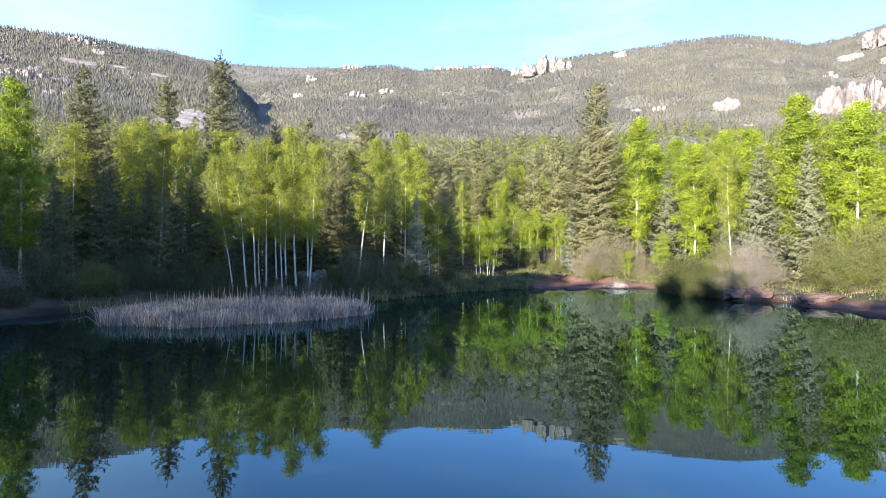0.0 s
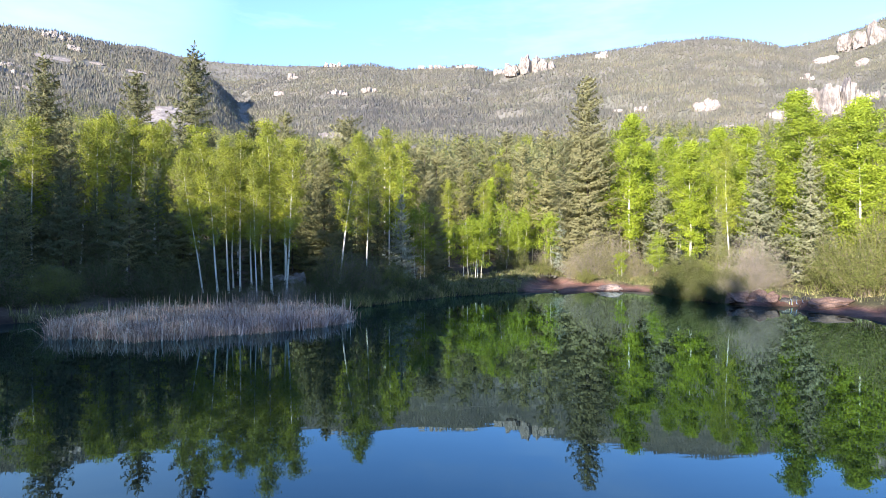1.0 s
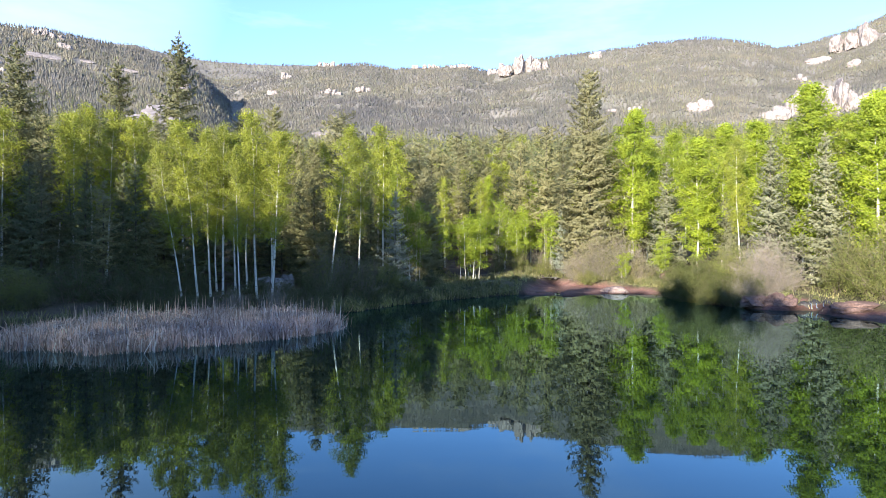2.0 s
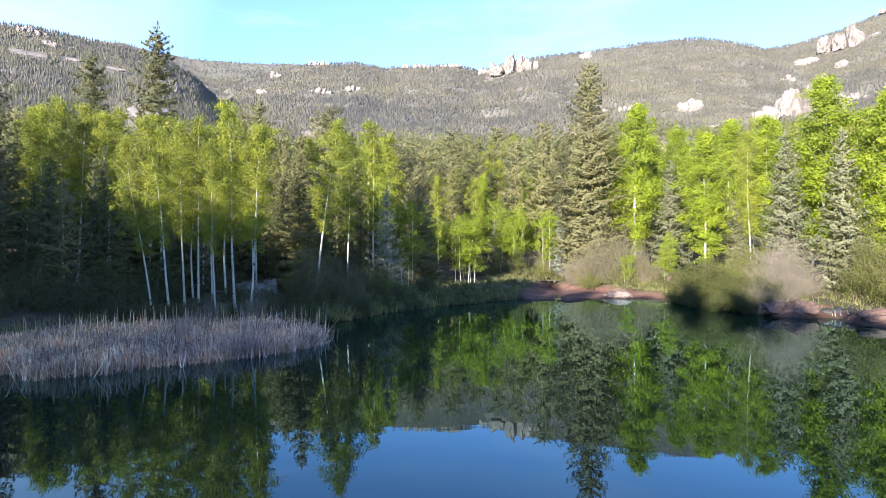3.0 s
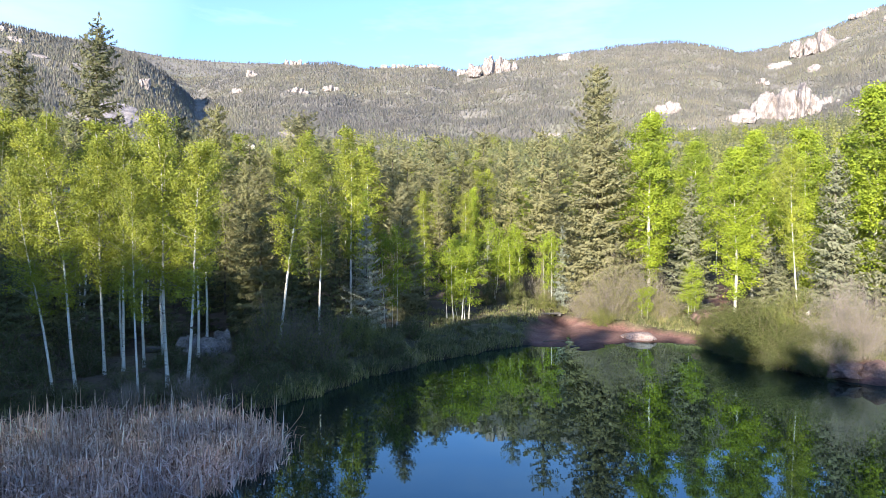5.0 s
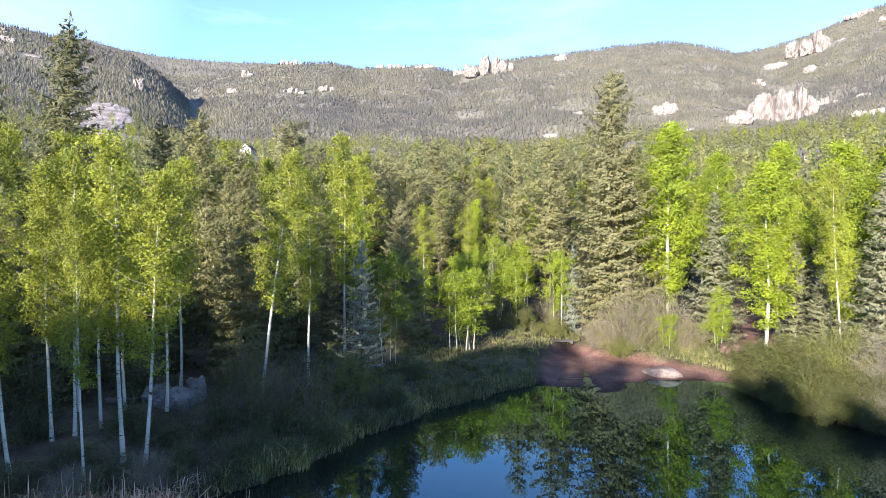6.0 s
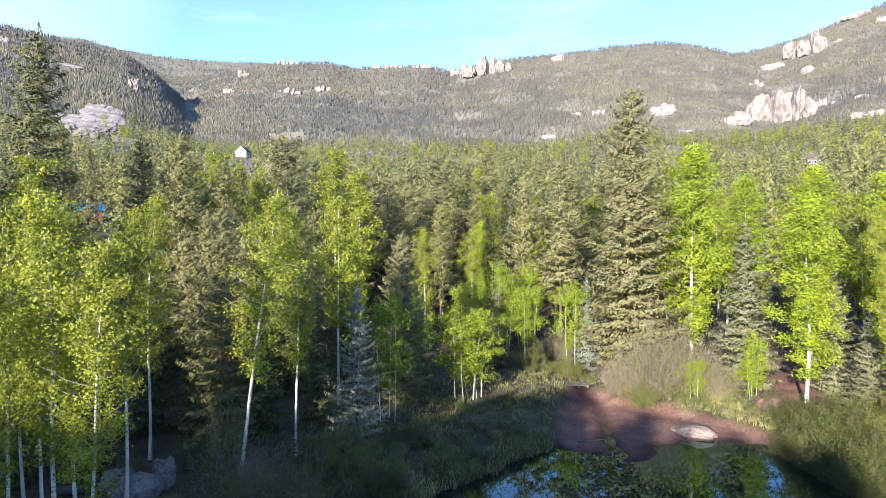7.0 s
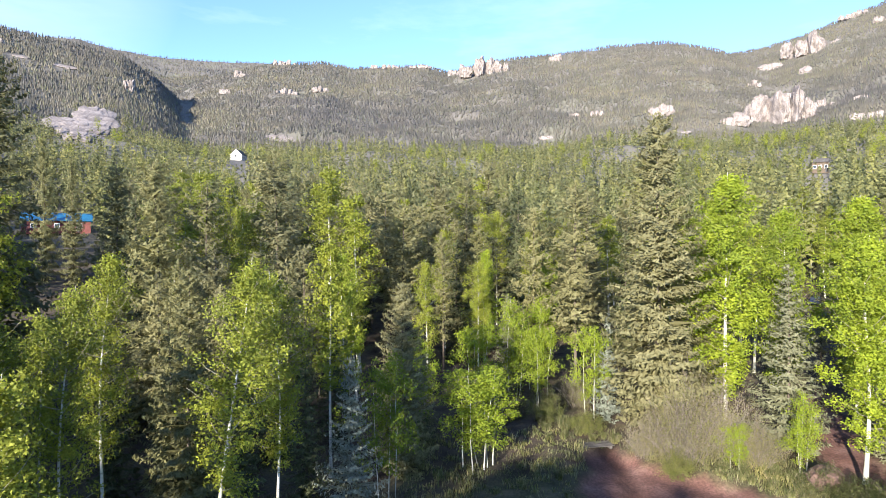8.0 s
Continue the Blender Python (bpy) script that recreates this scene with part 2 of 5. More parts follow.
def mesh_of(name, verts, faces, mat, smooth=False):
    """One mesh from arrays: verts (n, 3) and faces (m, 3) or (m, 4)."""
    me = bpy.data.meshes.new(name)
    verts, faces = np.asarray(verts, np.float32), np.asarray(faces, np.int32)
    me.vertices.add(len(verts))
    me.vertices.foreach_set("co", verts.ravel())
    me.loops.add(faces.size)
    me.loops.foreach_set("vertex_index", faces.ravel())
    me.polygons.add(len(faces))
    me.polygons.foreach_set("loop_start", np.arange(0, faces.size, faces.shape[1], dtype=np.int32))
    if smooth:
        me.polygons.foreach_set("use_smooth", np.ones(len(faces), bool))
    me.update(calc_edges=True)
    me.materials.append(mat)
    return me


def piece(name, me, parent, label=""):
    ob = new(name, me)
    ob.parent = parent
    return tagged(ob, label)


def part(name, bm, mat, parent, label=""):
    me = bpy.data.meshes.new(name)
    bm.to_mesh(me)
    bm.free()
    me.materials.append(mat)
    return piece(name, me, parent, label)


def box(bm, x0, y0, z0, x1, y1, z1, bevel=0.0):
    made = bmesh.ops.create_cube(bm, size=1.0, matrix=Matrix.Translation(((x0 + x1) / 2, (y0 + y1) / 2, (z0 + z1) / 2)) @ Matrix.Diagonal((x1 - x0, y1 - y0, z1 - z0, 1)))
    if bevel:
        edges = list({e for v in made["verts"] for e in v.link_edges})
        bmesh.ops.bevel(bm, geom=edges, offset=bevel, segments=2, affect="EDGES")
    return bm


def tubes(paths, sides=5):
    """Tapered tubes: each path is (points (k, 3), radii (k,)). Gives verts and quads."""
    verts, faces, base = [], [], 0
    ring = np.arange(sides)
    angle = ring * 2 * np.pi / sides
    for pts, radii in paths:
        pts = np.asarray(pts, float)
        d = np.gradient(pts, axis=0)
        d /= np.linalg.norm(d, axis=1, keepdims=True) + 1e-9
        ref = np.where(np.abs(d[:, 2:3]) > 0.9, [[1.0, 0, 0]], [[0, 0, 1.0]])
        u = np.cross(d, ref)
        u /= np.linalg.norm(u, axis=1, keepdims=True) + 1e-9
        v = np.cross(d, u)
        circle = u[:, None] * np.cos(angle)[None, :, None] + v[:, None] * np.sin(angle)[None, :, None]
        verts.append((pts[:, None] + circle * np.asarray(radii)[:, None, None]).reshape(-1, 3))
        for k in range(len(pts) - 1):
            a = base + k * sides + ring
            b = base + k * sides + (ring + 1) % sides
            faces.append(np.stack([a, b, b + sides, a + sides], 1))
        base += len(pts) * sides
    return np.concatenate(verts), np.concatenate(faces)


def blades(centres, length, width, along=None, spread=1.0, facing=None, loose=0.5):
    """Small leaf triangles at the centres, turned at random or along given directions, their faces towards given ones."""
    n = len(centres)
    a = rng.normal(size=(n, 3)) if along is None else along + spread * rng.normal(size=(n, 3))
    if facing is not None:
        up = facing / (np.linalg.norm(facing, axis=1, keepdims=True) + 1e-9) + loose * rng.normal(size=(n, 3))
        up /= np.linalg.norm(up, axis=1, keepdims=True) + 1e-9
        a = a - up * (a * up).sum(1, keepdims=True)
    a /= np.linalg.norm(a, axis=1, keepdims=True) + 1e-9
    b = np.cross(a, rng.normal(size=(n, 3)) if facing is None else up)
    b /= np.linalg.norm(b, axis=1, keepdims=True) + 1e-9
    length, width = np.broadcast_to(length, n)[:, None], np.broadcast_to(width, n)[:, None]
    v = np.stack([centres - a * length / 2 - b * width / 2, centres - a * length / 2 * 0.6 + b * width / 2, centres + a * length / 2], 1).reshape(-1, 3)
    return v, np.arange(3 * n).reshape(n, 3)


def rhombs(start, end, width, sag=0.0):
    """Flat pointed sprays from start to end; gives verts and quads."""
    d = end - start
    side = np.cross(d, [0, 0, 1.0] + 0.5 * rng.normal(size=d.shape))
    side /= np.linalg.norm(side, axis=1, keepdims=True) + 1e-9
    mid = start + d * 0.45
    mid[:, 2] -= sag
    w = np.broadcast_to(width, len(d))[:, None] / 2
    v = np.stack([start, mid + side * w, end, mid - side * w], 1).reshape(-1, 3)
    return v, np.arange(4 * len(d)).reshape(-1, 4)


# ---- the lie of the land ----
POND = np.array([(-18, -16), (-28, -8), (-30, 5), (-29.5, 30), (-27, 38), (-23, 43), (-16, 45.5), (-9, 46), (-5.0, 49), (-2.2, 53.6), (1.6, 57.8), (5.5, 61), (9.3, 63.6), (11.3, 62.6),
                 (12.6, 60.6), (14.2, 60.8), (15.4, 63), (17.8, 64), (21, 63.4), (23.2, 62.2), (23.4, 59.2), (22.7, 56), (23.4, 52.6), (24.6, 49.4), (26.3, 47.7), (27.9, 48.2), (28.5, 47.4), (27.2, 46.4), (28, 42), (27.8, 36), (30, 28), (36, 8), (36, -5), (25, -19), (0, -19)])


SAND = np.array([(9.6, 61.0), (9.8, 65.4), (11.8, 70), (13.6, 74.2), (15.4, 75.2), (17.0, 72.4), (20.2, 68.6), (23.0, 65.6), (24, 61.5), (17, 60)])

BEACH = np.array([(27.4, 45.2), (28.8, 45.4), (30.6, 43.8), (31.4, 40.5), (30.6, 37), (28.2, 36.8), (27.4, 41)])
BLUFF = np.array([(24.2, 50.2), (26.2, 48.2), (27.8, 48.6), (28.8, 49.8), (27.6, 51.0), (25.4, 51.2)])
DITCH = ((15.2, 77.0), (15.1, 72.0), (14.4, 68.6), (13.3, 65.4), (12.8, 62.0))


def edge_distance(outline, x, y):
    """Distance from a closed outline: outside it positive, inside negative."""
    x, y = np.asarray(x, float), np.asarray(y, float)
    best, inside = np.full(x.shape, 1e9), np.zeros(x.shape, bool)
    for (ax, ay), (bx, by) in zip(outline, np.roll(outline, -1, axis=0)):
        dx, dy = bx - ax, by - ay
        k = np.clip(((x - ax) * dx + (y - ay) * dy) / (dx * dx + dy * dy), 0, 1)
        best = np.minimum(best, np.hypot(x - ax - k * dx, y - ay - k * dy))
        cross = ((ay > y) != (by > y)) & (x < (bx - ax) * (y - ay) / (by - ay + 1e-12) + ax)
        inside ^= cross
    return np.where(inside, -best, best)


def shore(x, y):
    """Distance from the pond's edge, with a ragged line."""
    return edge_distance(POND, x, y) + 0.3 * waves(x, y, 5.0, 14) + 0.16 * waves(x, y, 1.9, 15)


def sand(x, y):
    """Distance from the edge of the red sand where the inlet meets the pond."""
    return np.minimum(edge_distance(SAND, x, y), edge_distance(BEACH, x, y)) + 0.45 * waves(x, y, 4.0, 16) + 0.2 * waves(x, y, 1.5, 17)


def ditch(x, y):
    """Distance from the line of the little stream that crosses the sand."""
    best = np.full(np.shape(x), 1e9)
    for (ax, ay), (bx, by) in zip(DITCH, DITCH[1:]):
        dx, dy = bx - ax, by - ay
        k = np.clip(((x - ax) * dx + (y - ay) * dy) / (dx * dx + dy * dy), 0, 1)
        best = np.minimum(best, np.hypot(x - ax - k * dx, y - ay - k * dy))
    return best + 0.15 * waves(x, y, 2.5, 18)


def waves(x, y, size, seed):
    """Smooth noise of about -1 to 1 with features of the given size, from turned sine waves."""
    r = np.random.default_rng(seed)
    out = 0
    for k in range(7):
        a, f, ph = r.uniform(0, 2 * np.pi), 2 * np.pi / size * r.uniform(0.6, 1.9), r.uniform(0, 6.28)
        out = out + np.sin((x * np.cos(a) + y * np.sin(a)) * f + ph + 1.3 * np.sin((x * np.sin(a) - y * np.cos(a)) * f * 0.6 + ph * 2))
    return out / 3.5


# ridges: distance, then bearing and height of the skyline in degrees
RIDGES = [
    (1500, (-75, -50, -37, -31.4, -25.4, -22, -19.6, -17.8, -16.3, -14, -11), (15, 16.4, 16.8, 17.1, 16.7, 16.3, 15.0, 13.4, 11.8, 8, 4)),
    (2900, (-40, -25.4, -23, -19.3, -15.3, -10, -5, 0), (15, 17.0, 16.6, 16.4, 16.5, 16.8, 15, 8)),
    (1900, (-22, -16.3, -13.2, -9.5, -5.2, -2.4, 4.2, 6.6, 11, 13.3, 16.9, 21.8, 26.4, 30.6, 36, 44), (8, 14.7, 15.9, 16.8, 17.2, 16.8, 17.2, 16.6, 17.5, 17.7, 17.8, 18.1, 18.0, 16.9, 14, 8)),
    (2300, (24, 28, 30.6, 33.8, 37, 40, 43, 50, 75), (8, 14.8, 16.3, 16.4, 16.9, 17.7, 18.4, 19.4, 18)),
]
FOOT_R = (0, 72, 85, 110, 150, 250, 400, 480, 560, 760, 1000, 6000)
FOOT_Z = (0.0, 0.0, 0.5, 2.3, 6.0, 22.0, 60.0, 82.0, 90.0, 105.0, 125.0, 125.0)


def ground(x, y):
    x, y = np.asarray(x, float), np.asarray(y, float)
    r, bearing = np.hypot(x, y), np.degrees(np.arctan2(x, y))
    front = np.clip((100 - np.abs(bearing)) / 40, 0, 1)
    z = np.interp(r, FOOT_R, FOOT_Z) * front
    rough = np.clip((r - 110) / 300, 0, 1)
    z = z + rough * (4.0 * waves(x, y, 130, 3) + 7.0 * np.clip((r - 300) / 400, 0, 1) * waves(x, y, 420, 4))
    for far, b, e in RIDGES:
        top = np.tan(np.radians(np.interp(bearing, b, e, left=0, right=0))) * far + EYE
        near = 560.0 if far < 1600 else 640.0
        k = np.clip((r - near) / (far - near), 0, 1)
        back = np.clip((r - far) / (0.8 * far), 0, 1)
        gully = (0.045 * far ** 0.9) * waves(x, y, 260, int(far)) * k ** 0.5 * np.clip(1.0 - k, 0, 1) * 0.55
        rise = 88 * np.clip(top / 200, 0, 1) + (top - 88) * (0.75 * k + 0.25 * k * k) + gully
        z = np.maximum(z, np.where((k > 0) & (top > 60), (rise - 6) * (1 - 0.5 * back), -50))
    close = r < 260
    d = np.full(x.shape, 200.0)
    d[close] = shore(x[close], y[close])
    bank = np.where(d > 0, 0.3 * np.clip(d / 0.45, 0, 1) + 0.7 * (1 - np.exp(-d / 3.0)), np.maximum(d * 0.45, -2.0))
    bumps = np.clip(d / 4, 0, 1) * 0.22 * waves(x, y, 9, 8) + np.clip(d / 2, 0, 1) * 0.05 * waves(x, y, 2.2, 9)
    delta = np.zeros(x.shape)
    delta[close] = np.clip(0.25 - sand(x[close], y[close]) / 3.0, 0, 0.5)
    z[close] -= 0.24 * np.exp(-(ditch(x[close], y[close]) / 0.5) ** 2) * (y[close] > 61)
    return z + bank * (1 - 0.75 * np.clip(delta * 2, 0, 1)) + bumps * (1 - np.clip(delta * 2, 0, 1))


def gz(x, y):
    return float(ground(np.array([x]), np.array([y]))[0])


def on_bearing(bearing, height, start=150.0):
    """The first place on the land on a line of sight of the given bearing and height in degrees, seen from the start of the path."""
    r = np.arange(start, 3200, 3.0)
    x, y = r * math.sin(radians(bearing)), r * math.cos(radians(bearing))
    z = ground(x, y)
    hit = np.nonzero(z > EYE + r * math.tan(radians(height)))[0]
    k = hit[0] if len(hit) else len(r) - 1
    return float(x[k]), float(y[k]), float(z[k])


def graded(inner0, inner1, fine, growth, cap, low, high):
    mid = list(np.arange(inner0, inner1, fine))
    for sign, start, stop in ((1, mid[-1], high), (-1, mid[0], low)):
        step, at = fine, start
        while (stop - at) * sign > 0:
            step = min(step * growth, cap)
            at += step * sign
            mid.append(at)
    return np.array(sorted(mid))


def trail(x, y):
    """0 to 1: the red dirt track that comes down to the pond's right-hand bank."""
    line = 28.9 + 0.47 * (y - 66.5) + 0.5 * np.sin(y / 4)
    return np.clip(1.8 - np.abs(x - line) / 1.5, 0, 1) * np.clip((y - 63.5) / 2, 0, 1) * np.clip((92 - y) / 8, 0, 1)


# outcrops: foot, width and height on the slope, and how many buttresses (none: a sheet)
OUTCROPS = [
    (-183, 428, 40, 46, 0), (-416, 1071, 15, 34, 2), (-388, 1745, 27, 26, 2), (-284, 1858, 64, 22, 5), (-370, 1505, 22, 18, 2), (-209, 1415, 50, 17, 4),
    (-137, 1449, 38, 20, 3), (23, 1880, 90, 16, 7), (130, 1854, 70, 13, 6), (-140, 926, 44, 12, 0), (-59, 899, 16, 7, 0), (-522, 1082, 34, 10, 0),
    (292, 1683, 160, 50, 7), (231, 1806, 42, 24, 3), (516, 1719, 30, 30, 2), (360, 981, 21, 15, 3), (327, 996, 14, 8, 2), (248, 894, 16, 10, 2),
]
OUTCROPS += [
    (444, 930, 31, 26, 2), (405, 786, 27, 9, 0), (502, 822, 31, 26, 2), (584, 845, 94, 52, 5), (711, 978, 28, 20, 2), (696, 901, 37, 17, 5), (692, 816, 18, 9, 2),
    (576, 677, 33, 13, 4), (1171, 1519, 134, 58, 5), (1027, 1490, 44, 22, 2), (814, 1241, 31, 20, 3), (964, 1275, 16, 30, 1), (1463, 1699, 85, 22, 6),
    (1355, 1494, 38, 24, 3), (-740, 1218, 60, 20, 4), (-636, 1031, 50, 16, 0), (-553, 854, 33, 12, 0), (-671, 1151, 20, 18, 2),
]
# and on the near hill, by bearing and height of the foot in degrees
OUTCROPS += [(*on_bearing(b, e)[:2], w, h, n) for b, e, w, h, n in (
    (-35.6, 13.2, 50, 15, 6), (-36.8, 14.3, 42, 14, 5), (-34.4, 13.8, 24, 11, 3), (-33.3, 12.2, 30, 8, 4), (-29.0, 14.9, 30, 10, 0))]


def bare_rock(x, y):
    """True on and just before the outcrops, where no tree of the woods stands."""
    out = np.zeros(np.shape(x), bool)
    for ox, oy, w, h, n in OUTCROPS:
        far = math.hypot(ox, oy)
        along, across = ((x - ox) * ox + (y - oy) * oy) / far, ((x - ox) * oy - (y - oy) * ox) / far
        back, front = (h / 0.42, 12) if n == 0 else (h * 0.9, 7)
        out |= (np.abs(across) < w * 0.5) & (along > -front) & (along < back)
    return out


# gaps in the woods: two ends of a strip and its half width
GAPS = [((-34, 95), (-97, 222), 10.0), ((-31, 89), (-52, 128), 8.0), ((165, 236), (201, 286), 5.0), ((48, 92), (71, 126), 5.0), ((130, 205), (155, 243), 12.0), ((-62, 300), (-78, 370), 4.0), ((-78, 370), (-108, 500), 6.0), ((-50, 560), (-52, 612), 10.0)]


def clearing(x, y):
    """True in the strips where no tree stands: drives, yards and the ground before the houses."""
    x, y = np.asarray(x, float), np.asarray(y, float)
    out = np.zeros(x.shape, bool)
    for (ax, ay), (bx, by), half in GAPS:
        k = np.clip(((x - ax) * (bx - ax) + (y - ay) * (by - ay)) / ((bx - ax) ** 2 + (by - ay) ** 2), 0, 1)
        out |= np.hypot(x - ax - k * (bx - ax), y - ay - k * (by - ay)) < half
    return out


def build_ground():
    gx, gy = graded(-34, 46, 0.45, 1.065, 40, -3300, 3300), graded(30, 84, 0.45, 1.052, 36, -700, 4200)
    xx, yy = np.meshgrid(gx, gy)
    x, y = xx.ravel(), yy.ravel()
    z = ground(x, y)
    nx, ny = len(gx), len(gy)
    i = (np.arange(ny - 1)[:, None] * nx + np.arange(nx - 1)[None, :]).ravel()
    me = mesh_of("ground", np.stack([x, y, z], 1), np.stack([i, i + 1, i + 1 + nx, i + nx], 1), GROUND, True)
    r = np.hypot(x, y)
    d = np.full(x.shape, 200.0)
    close = r < 200
    d[close] = shore(x[close], y[close])
    ragged = 0.8 * waves(x, y, 6, 21)
    delta = np.zeros(x.shape)
    delta[close] = np.clip(0.5 - sand(x[close], y[close]) * 1.4, 0, 1)
    edge = np.clip((0.75 - np.abs(d - 0.3 + 0.4 * ragged)) * 1.8, 0, 1) * (x > 12) * (y > 30) * np.clip(np.maximum(50 - y, y - 62.5), 0, 1)
    bluff, stream = np.zeros(x.shape), np.zeros(x.shape)
    bluff[close] = np.clip(0.5 - 1.4 * (edge_distance(BLUFF, x[close], y[close]) + 0.3 * ragged[close]), 0, 1)
    # darkening along the ditch: damp sand and the painted shadow of its cut bank
    stream[close] = np.clip(1.5 - ditch(x[close], y[close]) * 1.7, 0, 1) * (y[close] > 58) * (y[close] < 77)
    wet = np.maximum(stream, np.clip(1.3 - (d + 0.35 * ragged) * 1.6, 0, 1))
    soil = np.maximum(np.maximum(np.maximum(delta, edge), bluff), trail(x, y))
    turf = np.clip((9 + 2 * ragged - d) / 3, 0, 1) * (x > -8) * np.clip((90 - y) / 4, 0, 1)
    cover = np.stack([soil, turf, np.clip((r - 180) / 150, 0, 1), wet], 1).astype(np.float32)
    me.color_attributes.new("cover", "FLOAT_COLOR", "POINT").data.foreach_set("color", cover.ravel())
    tagged(new("ground", me), "forest floor, grassy banks, red soil and wooded mountain slopes", "ground", kind="structure")


def build_water():
    bm = bmesh.new()
    bmesh.ops.create_grid(bm, x_segments=40, y_segments=60, size=0.5, matrix=Matrix.Translation((2, 22, 0)) @ Matrix.Diagonal((76, 92, 1, 1)))
    me = bpy.data.meshes.new("water")
    bm.to_mesh(me)
    bm.free()
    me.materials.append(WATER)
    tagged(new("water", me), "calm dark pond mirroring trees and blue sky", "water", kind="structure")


build_ground()
build_water()

# ---- trees ----
STOCK = {}


def stock(kind, label, category, trunk, crown, height):
    """Keep a model tree: an empty at the foot with its trunk and crown."""
    root = tagged(new(category.replace(" ", "_")), label, category, category + "s of the valley")
    piece("trunk", trunk[0], root)
    if len(trunk) > 1:
        tagged(piece("branchwork", trunk[1], root), kind="stuff")
    piece("crown", crown, root)
    STOCK.setdefault(kind, []).append((root, height))


def plant(kind, x, y, h, wide=1.0, turn=None, which=None, lean=(0, 0)):
    models = STOCK[kind]
    k = rng.integers(len(models)) if which is None else which % len(models)
    root, height = models[k]
    turn = rng.uniform(0, 360) if turn is None else turn
    s = h / height
    m = pose(x, y, gz(x, y) - 0.12, lean[0], lean[1], turn) @ Matrix.Diagonal((s * wide, s * wide, s, 1))
    return copy_thing(root, m)


def conifer(height, radius, whorl, branches, sprays, size, mat, bare=0.06, droop=0.25, ragged=0.2, pointy=1.0, core=0.2):
    """Trunk and crown of a needle tree: whorls of boughs, each a flat frond of sprays that sags and lifts again at its tip."""
    n = 12
    zz = np.linspace(0, height * 0.985, n)
    sway = 0.012 * height * np.sin(zz / height * 4 + rng.uniform(0, 6)) * (zz / height)
    trunk = tubes([(np.stack([sway, sway * 0.4, zz], 1), 0.0085 * height * (1 - zz / height) ** 0.8 + 0.012)], 6)
    starts, ends, widths, spots, ways, sizes, faces = [], [], [], [], [], [], []
    z = height * bare
    while z < height * 0.97:
        f = (z - height * bare) / (height * (1 - bare))
        reach = radius * (1 - f) ** pointy * min(1.0, 0.6 + f * 3.0) + 0.18
        count = max(5, int(branches * (0.5 + 0.5 * (1 - f))))
        turn0 = rng.uniform(0, 6.28)
        for b in range(count):
            if rng.random() < ragged * 0.3:
                continue
            a = turn0 + 2 * np.pi * b / count + rng.normal() * 0.22
            length = reach * rng.uniform(1 - ragged, 1 + ragged * 0.6)
            z0 = z + rng.normal() * whorl * 0.2
            out, side = np.array([np.cos(a), np.sin(a), 0]), np.array([-np.sin(a), np.cos(a), 0])
            slope = -droop * (1 - f) + 0.5 * f + rng.normal() * 0.06
            starts.append([0, 0, z0])
            ends.append(out * length * 0.8 + [0, 0, z0 + slope * length * 0.8 + 0.1 * length])
            widths.append(length * core * (0.4 if core < 0.5 else 1.0))
            k = max(5, int(round(sprays * (0.15 + 0.85 * (length / radius) ** 1.3))))
            s = 0.08 + 0.94 * rng.random(k) ** 0.65
            t = rng.uniform(-1, 1, k) * (0.1 + 0.3 * np.sin(np.pi * np.clip(s, 0, 1) ** 1.3)) * length
            at = out * (s * length)[:, None] + side * t[:, None]
            at[:, 2] = z0 + slope * s * length + 0.2 * length * s ** 3 - 0.22 * np.abs(t) - np.abs(rng.normal(0, 0.03 * length + 0.03, k))
            spots.append(at)
            ways.append(out * 0.9 + side * (np.sign(t) * 0.6)[:, None] + np.array([0, 0, slope + 0.3 * f]) + np.array([0, 0, 0.5]) * (s ** 2)[:, None])
            sizes.append(size * (0.6 + 0.4 * length / radius) * rng.uniform(0.75, 1.25, k))
            faces.append(np.array([0, 0, 0.8]) + out * (0.25 + 0.75 * s)[:, None] + side * (0.5 * np.sign(t) * np.abs(t) / (0.3 * length))[:, None])
        k = max(4, int(sprays * 0.8 * (1 - f)))
        a, q = rng.uniform(0, 6.28, k), reach * 0.4 * rng.random(k)
        spots.append(np.stack([q * np.cos(a), q * np.sin(a), z + rng.normal(0, whorl * 0.5, k)], 1))
        ways.append(np.stack([np.cos(a), np.sin(a), rng.normal(0, 0.4, k)], 1))
        faces.append(np.stack([np.cos(a), np.sin(a), np.full(k, 0.5)], 1))
        sizes.append(np.full(k, size * 1.1))
        z += whorl * (0.6 + 0.6 * (1 - f)) * rng.uniform(0.8, 1.2)
    tip = rng.uniform(0.93, 1.0, 12)
    spots.append(np.stack([rng.normal(0, 0.05, 12), rng.normal(0, 0.05, 12), height * tip], 1))
    ways.append(np.tile([0, 0, 1.0], (12, 1)))
    faces.append(rng.normal(size=(12, 3)) * [1, 1, 0.1])
    sizes.append(np.full(12, size * 0.8))
    starts, ends = np.array(starts, float), np.array(ends, float)
    v0, f0 = rhombs(starts, ends, np.array(widths), 0.02)
    f0 = np.concatenate([f0[:, [0, 1, 2]], f0[:, [0, 2, 3]]])
    spots, sizes = np.concatenate(spots), np.concatenate(sizes)
    v1, f1 = blades(spots, sizes, sizes * 0.42, np.concatenate(ways), 0.3, np.concatenate(faces), 0.3)
    v = np.concatenate([v0, v1])
    v[:, 0] += np.interp(v[:, 2], zz, sway)
    return (mesh_of("trunk", *trunk, SPRUCE_BARK, True),), mesh_of("crown", v, np.concatenate([f0, f1 + len(v0)]), mat)


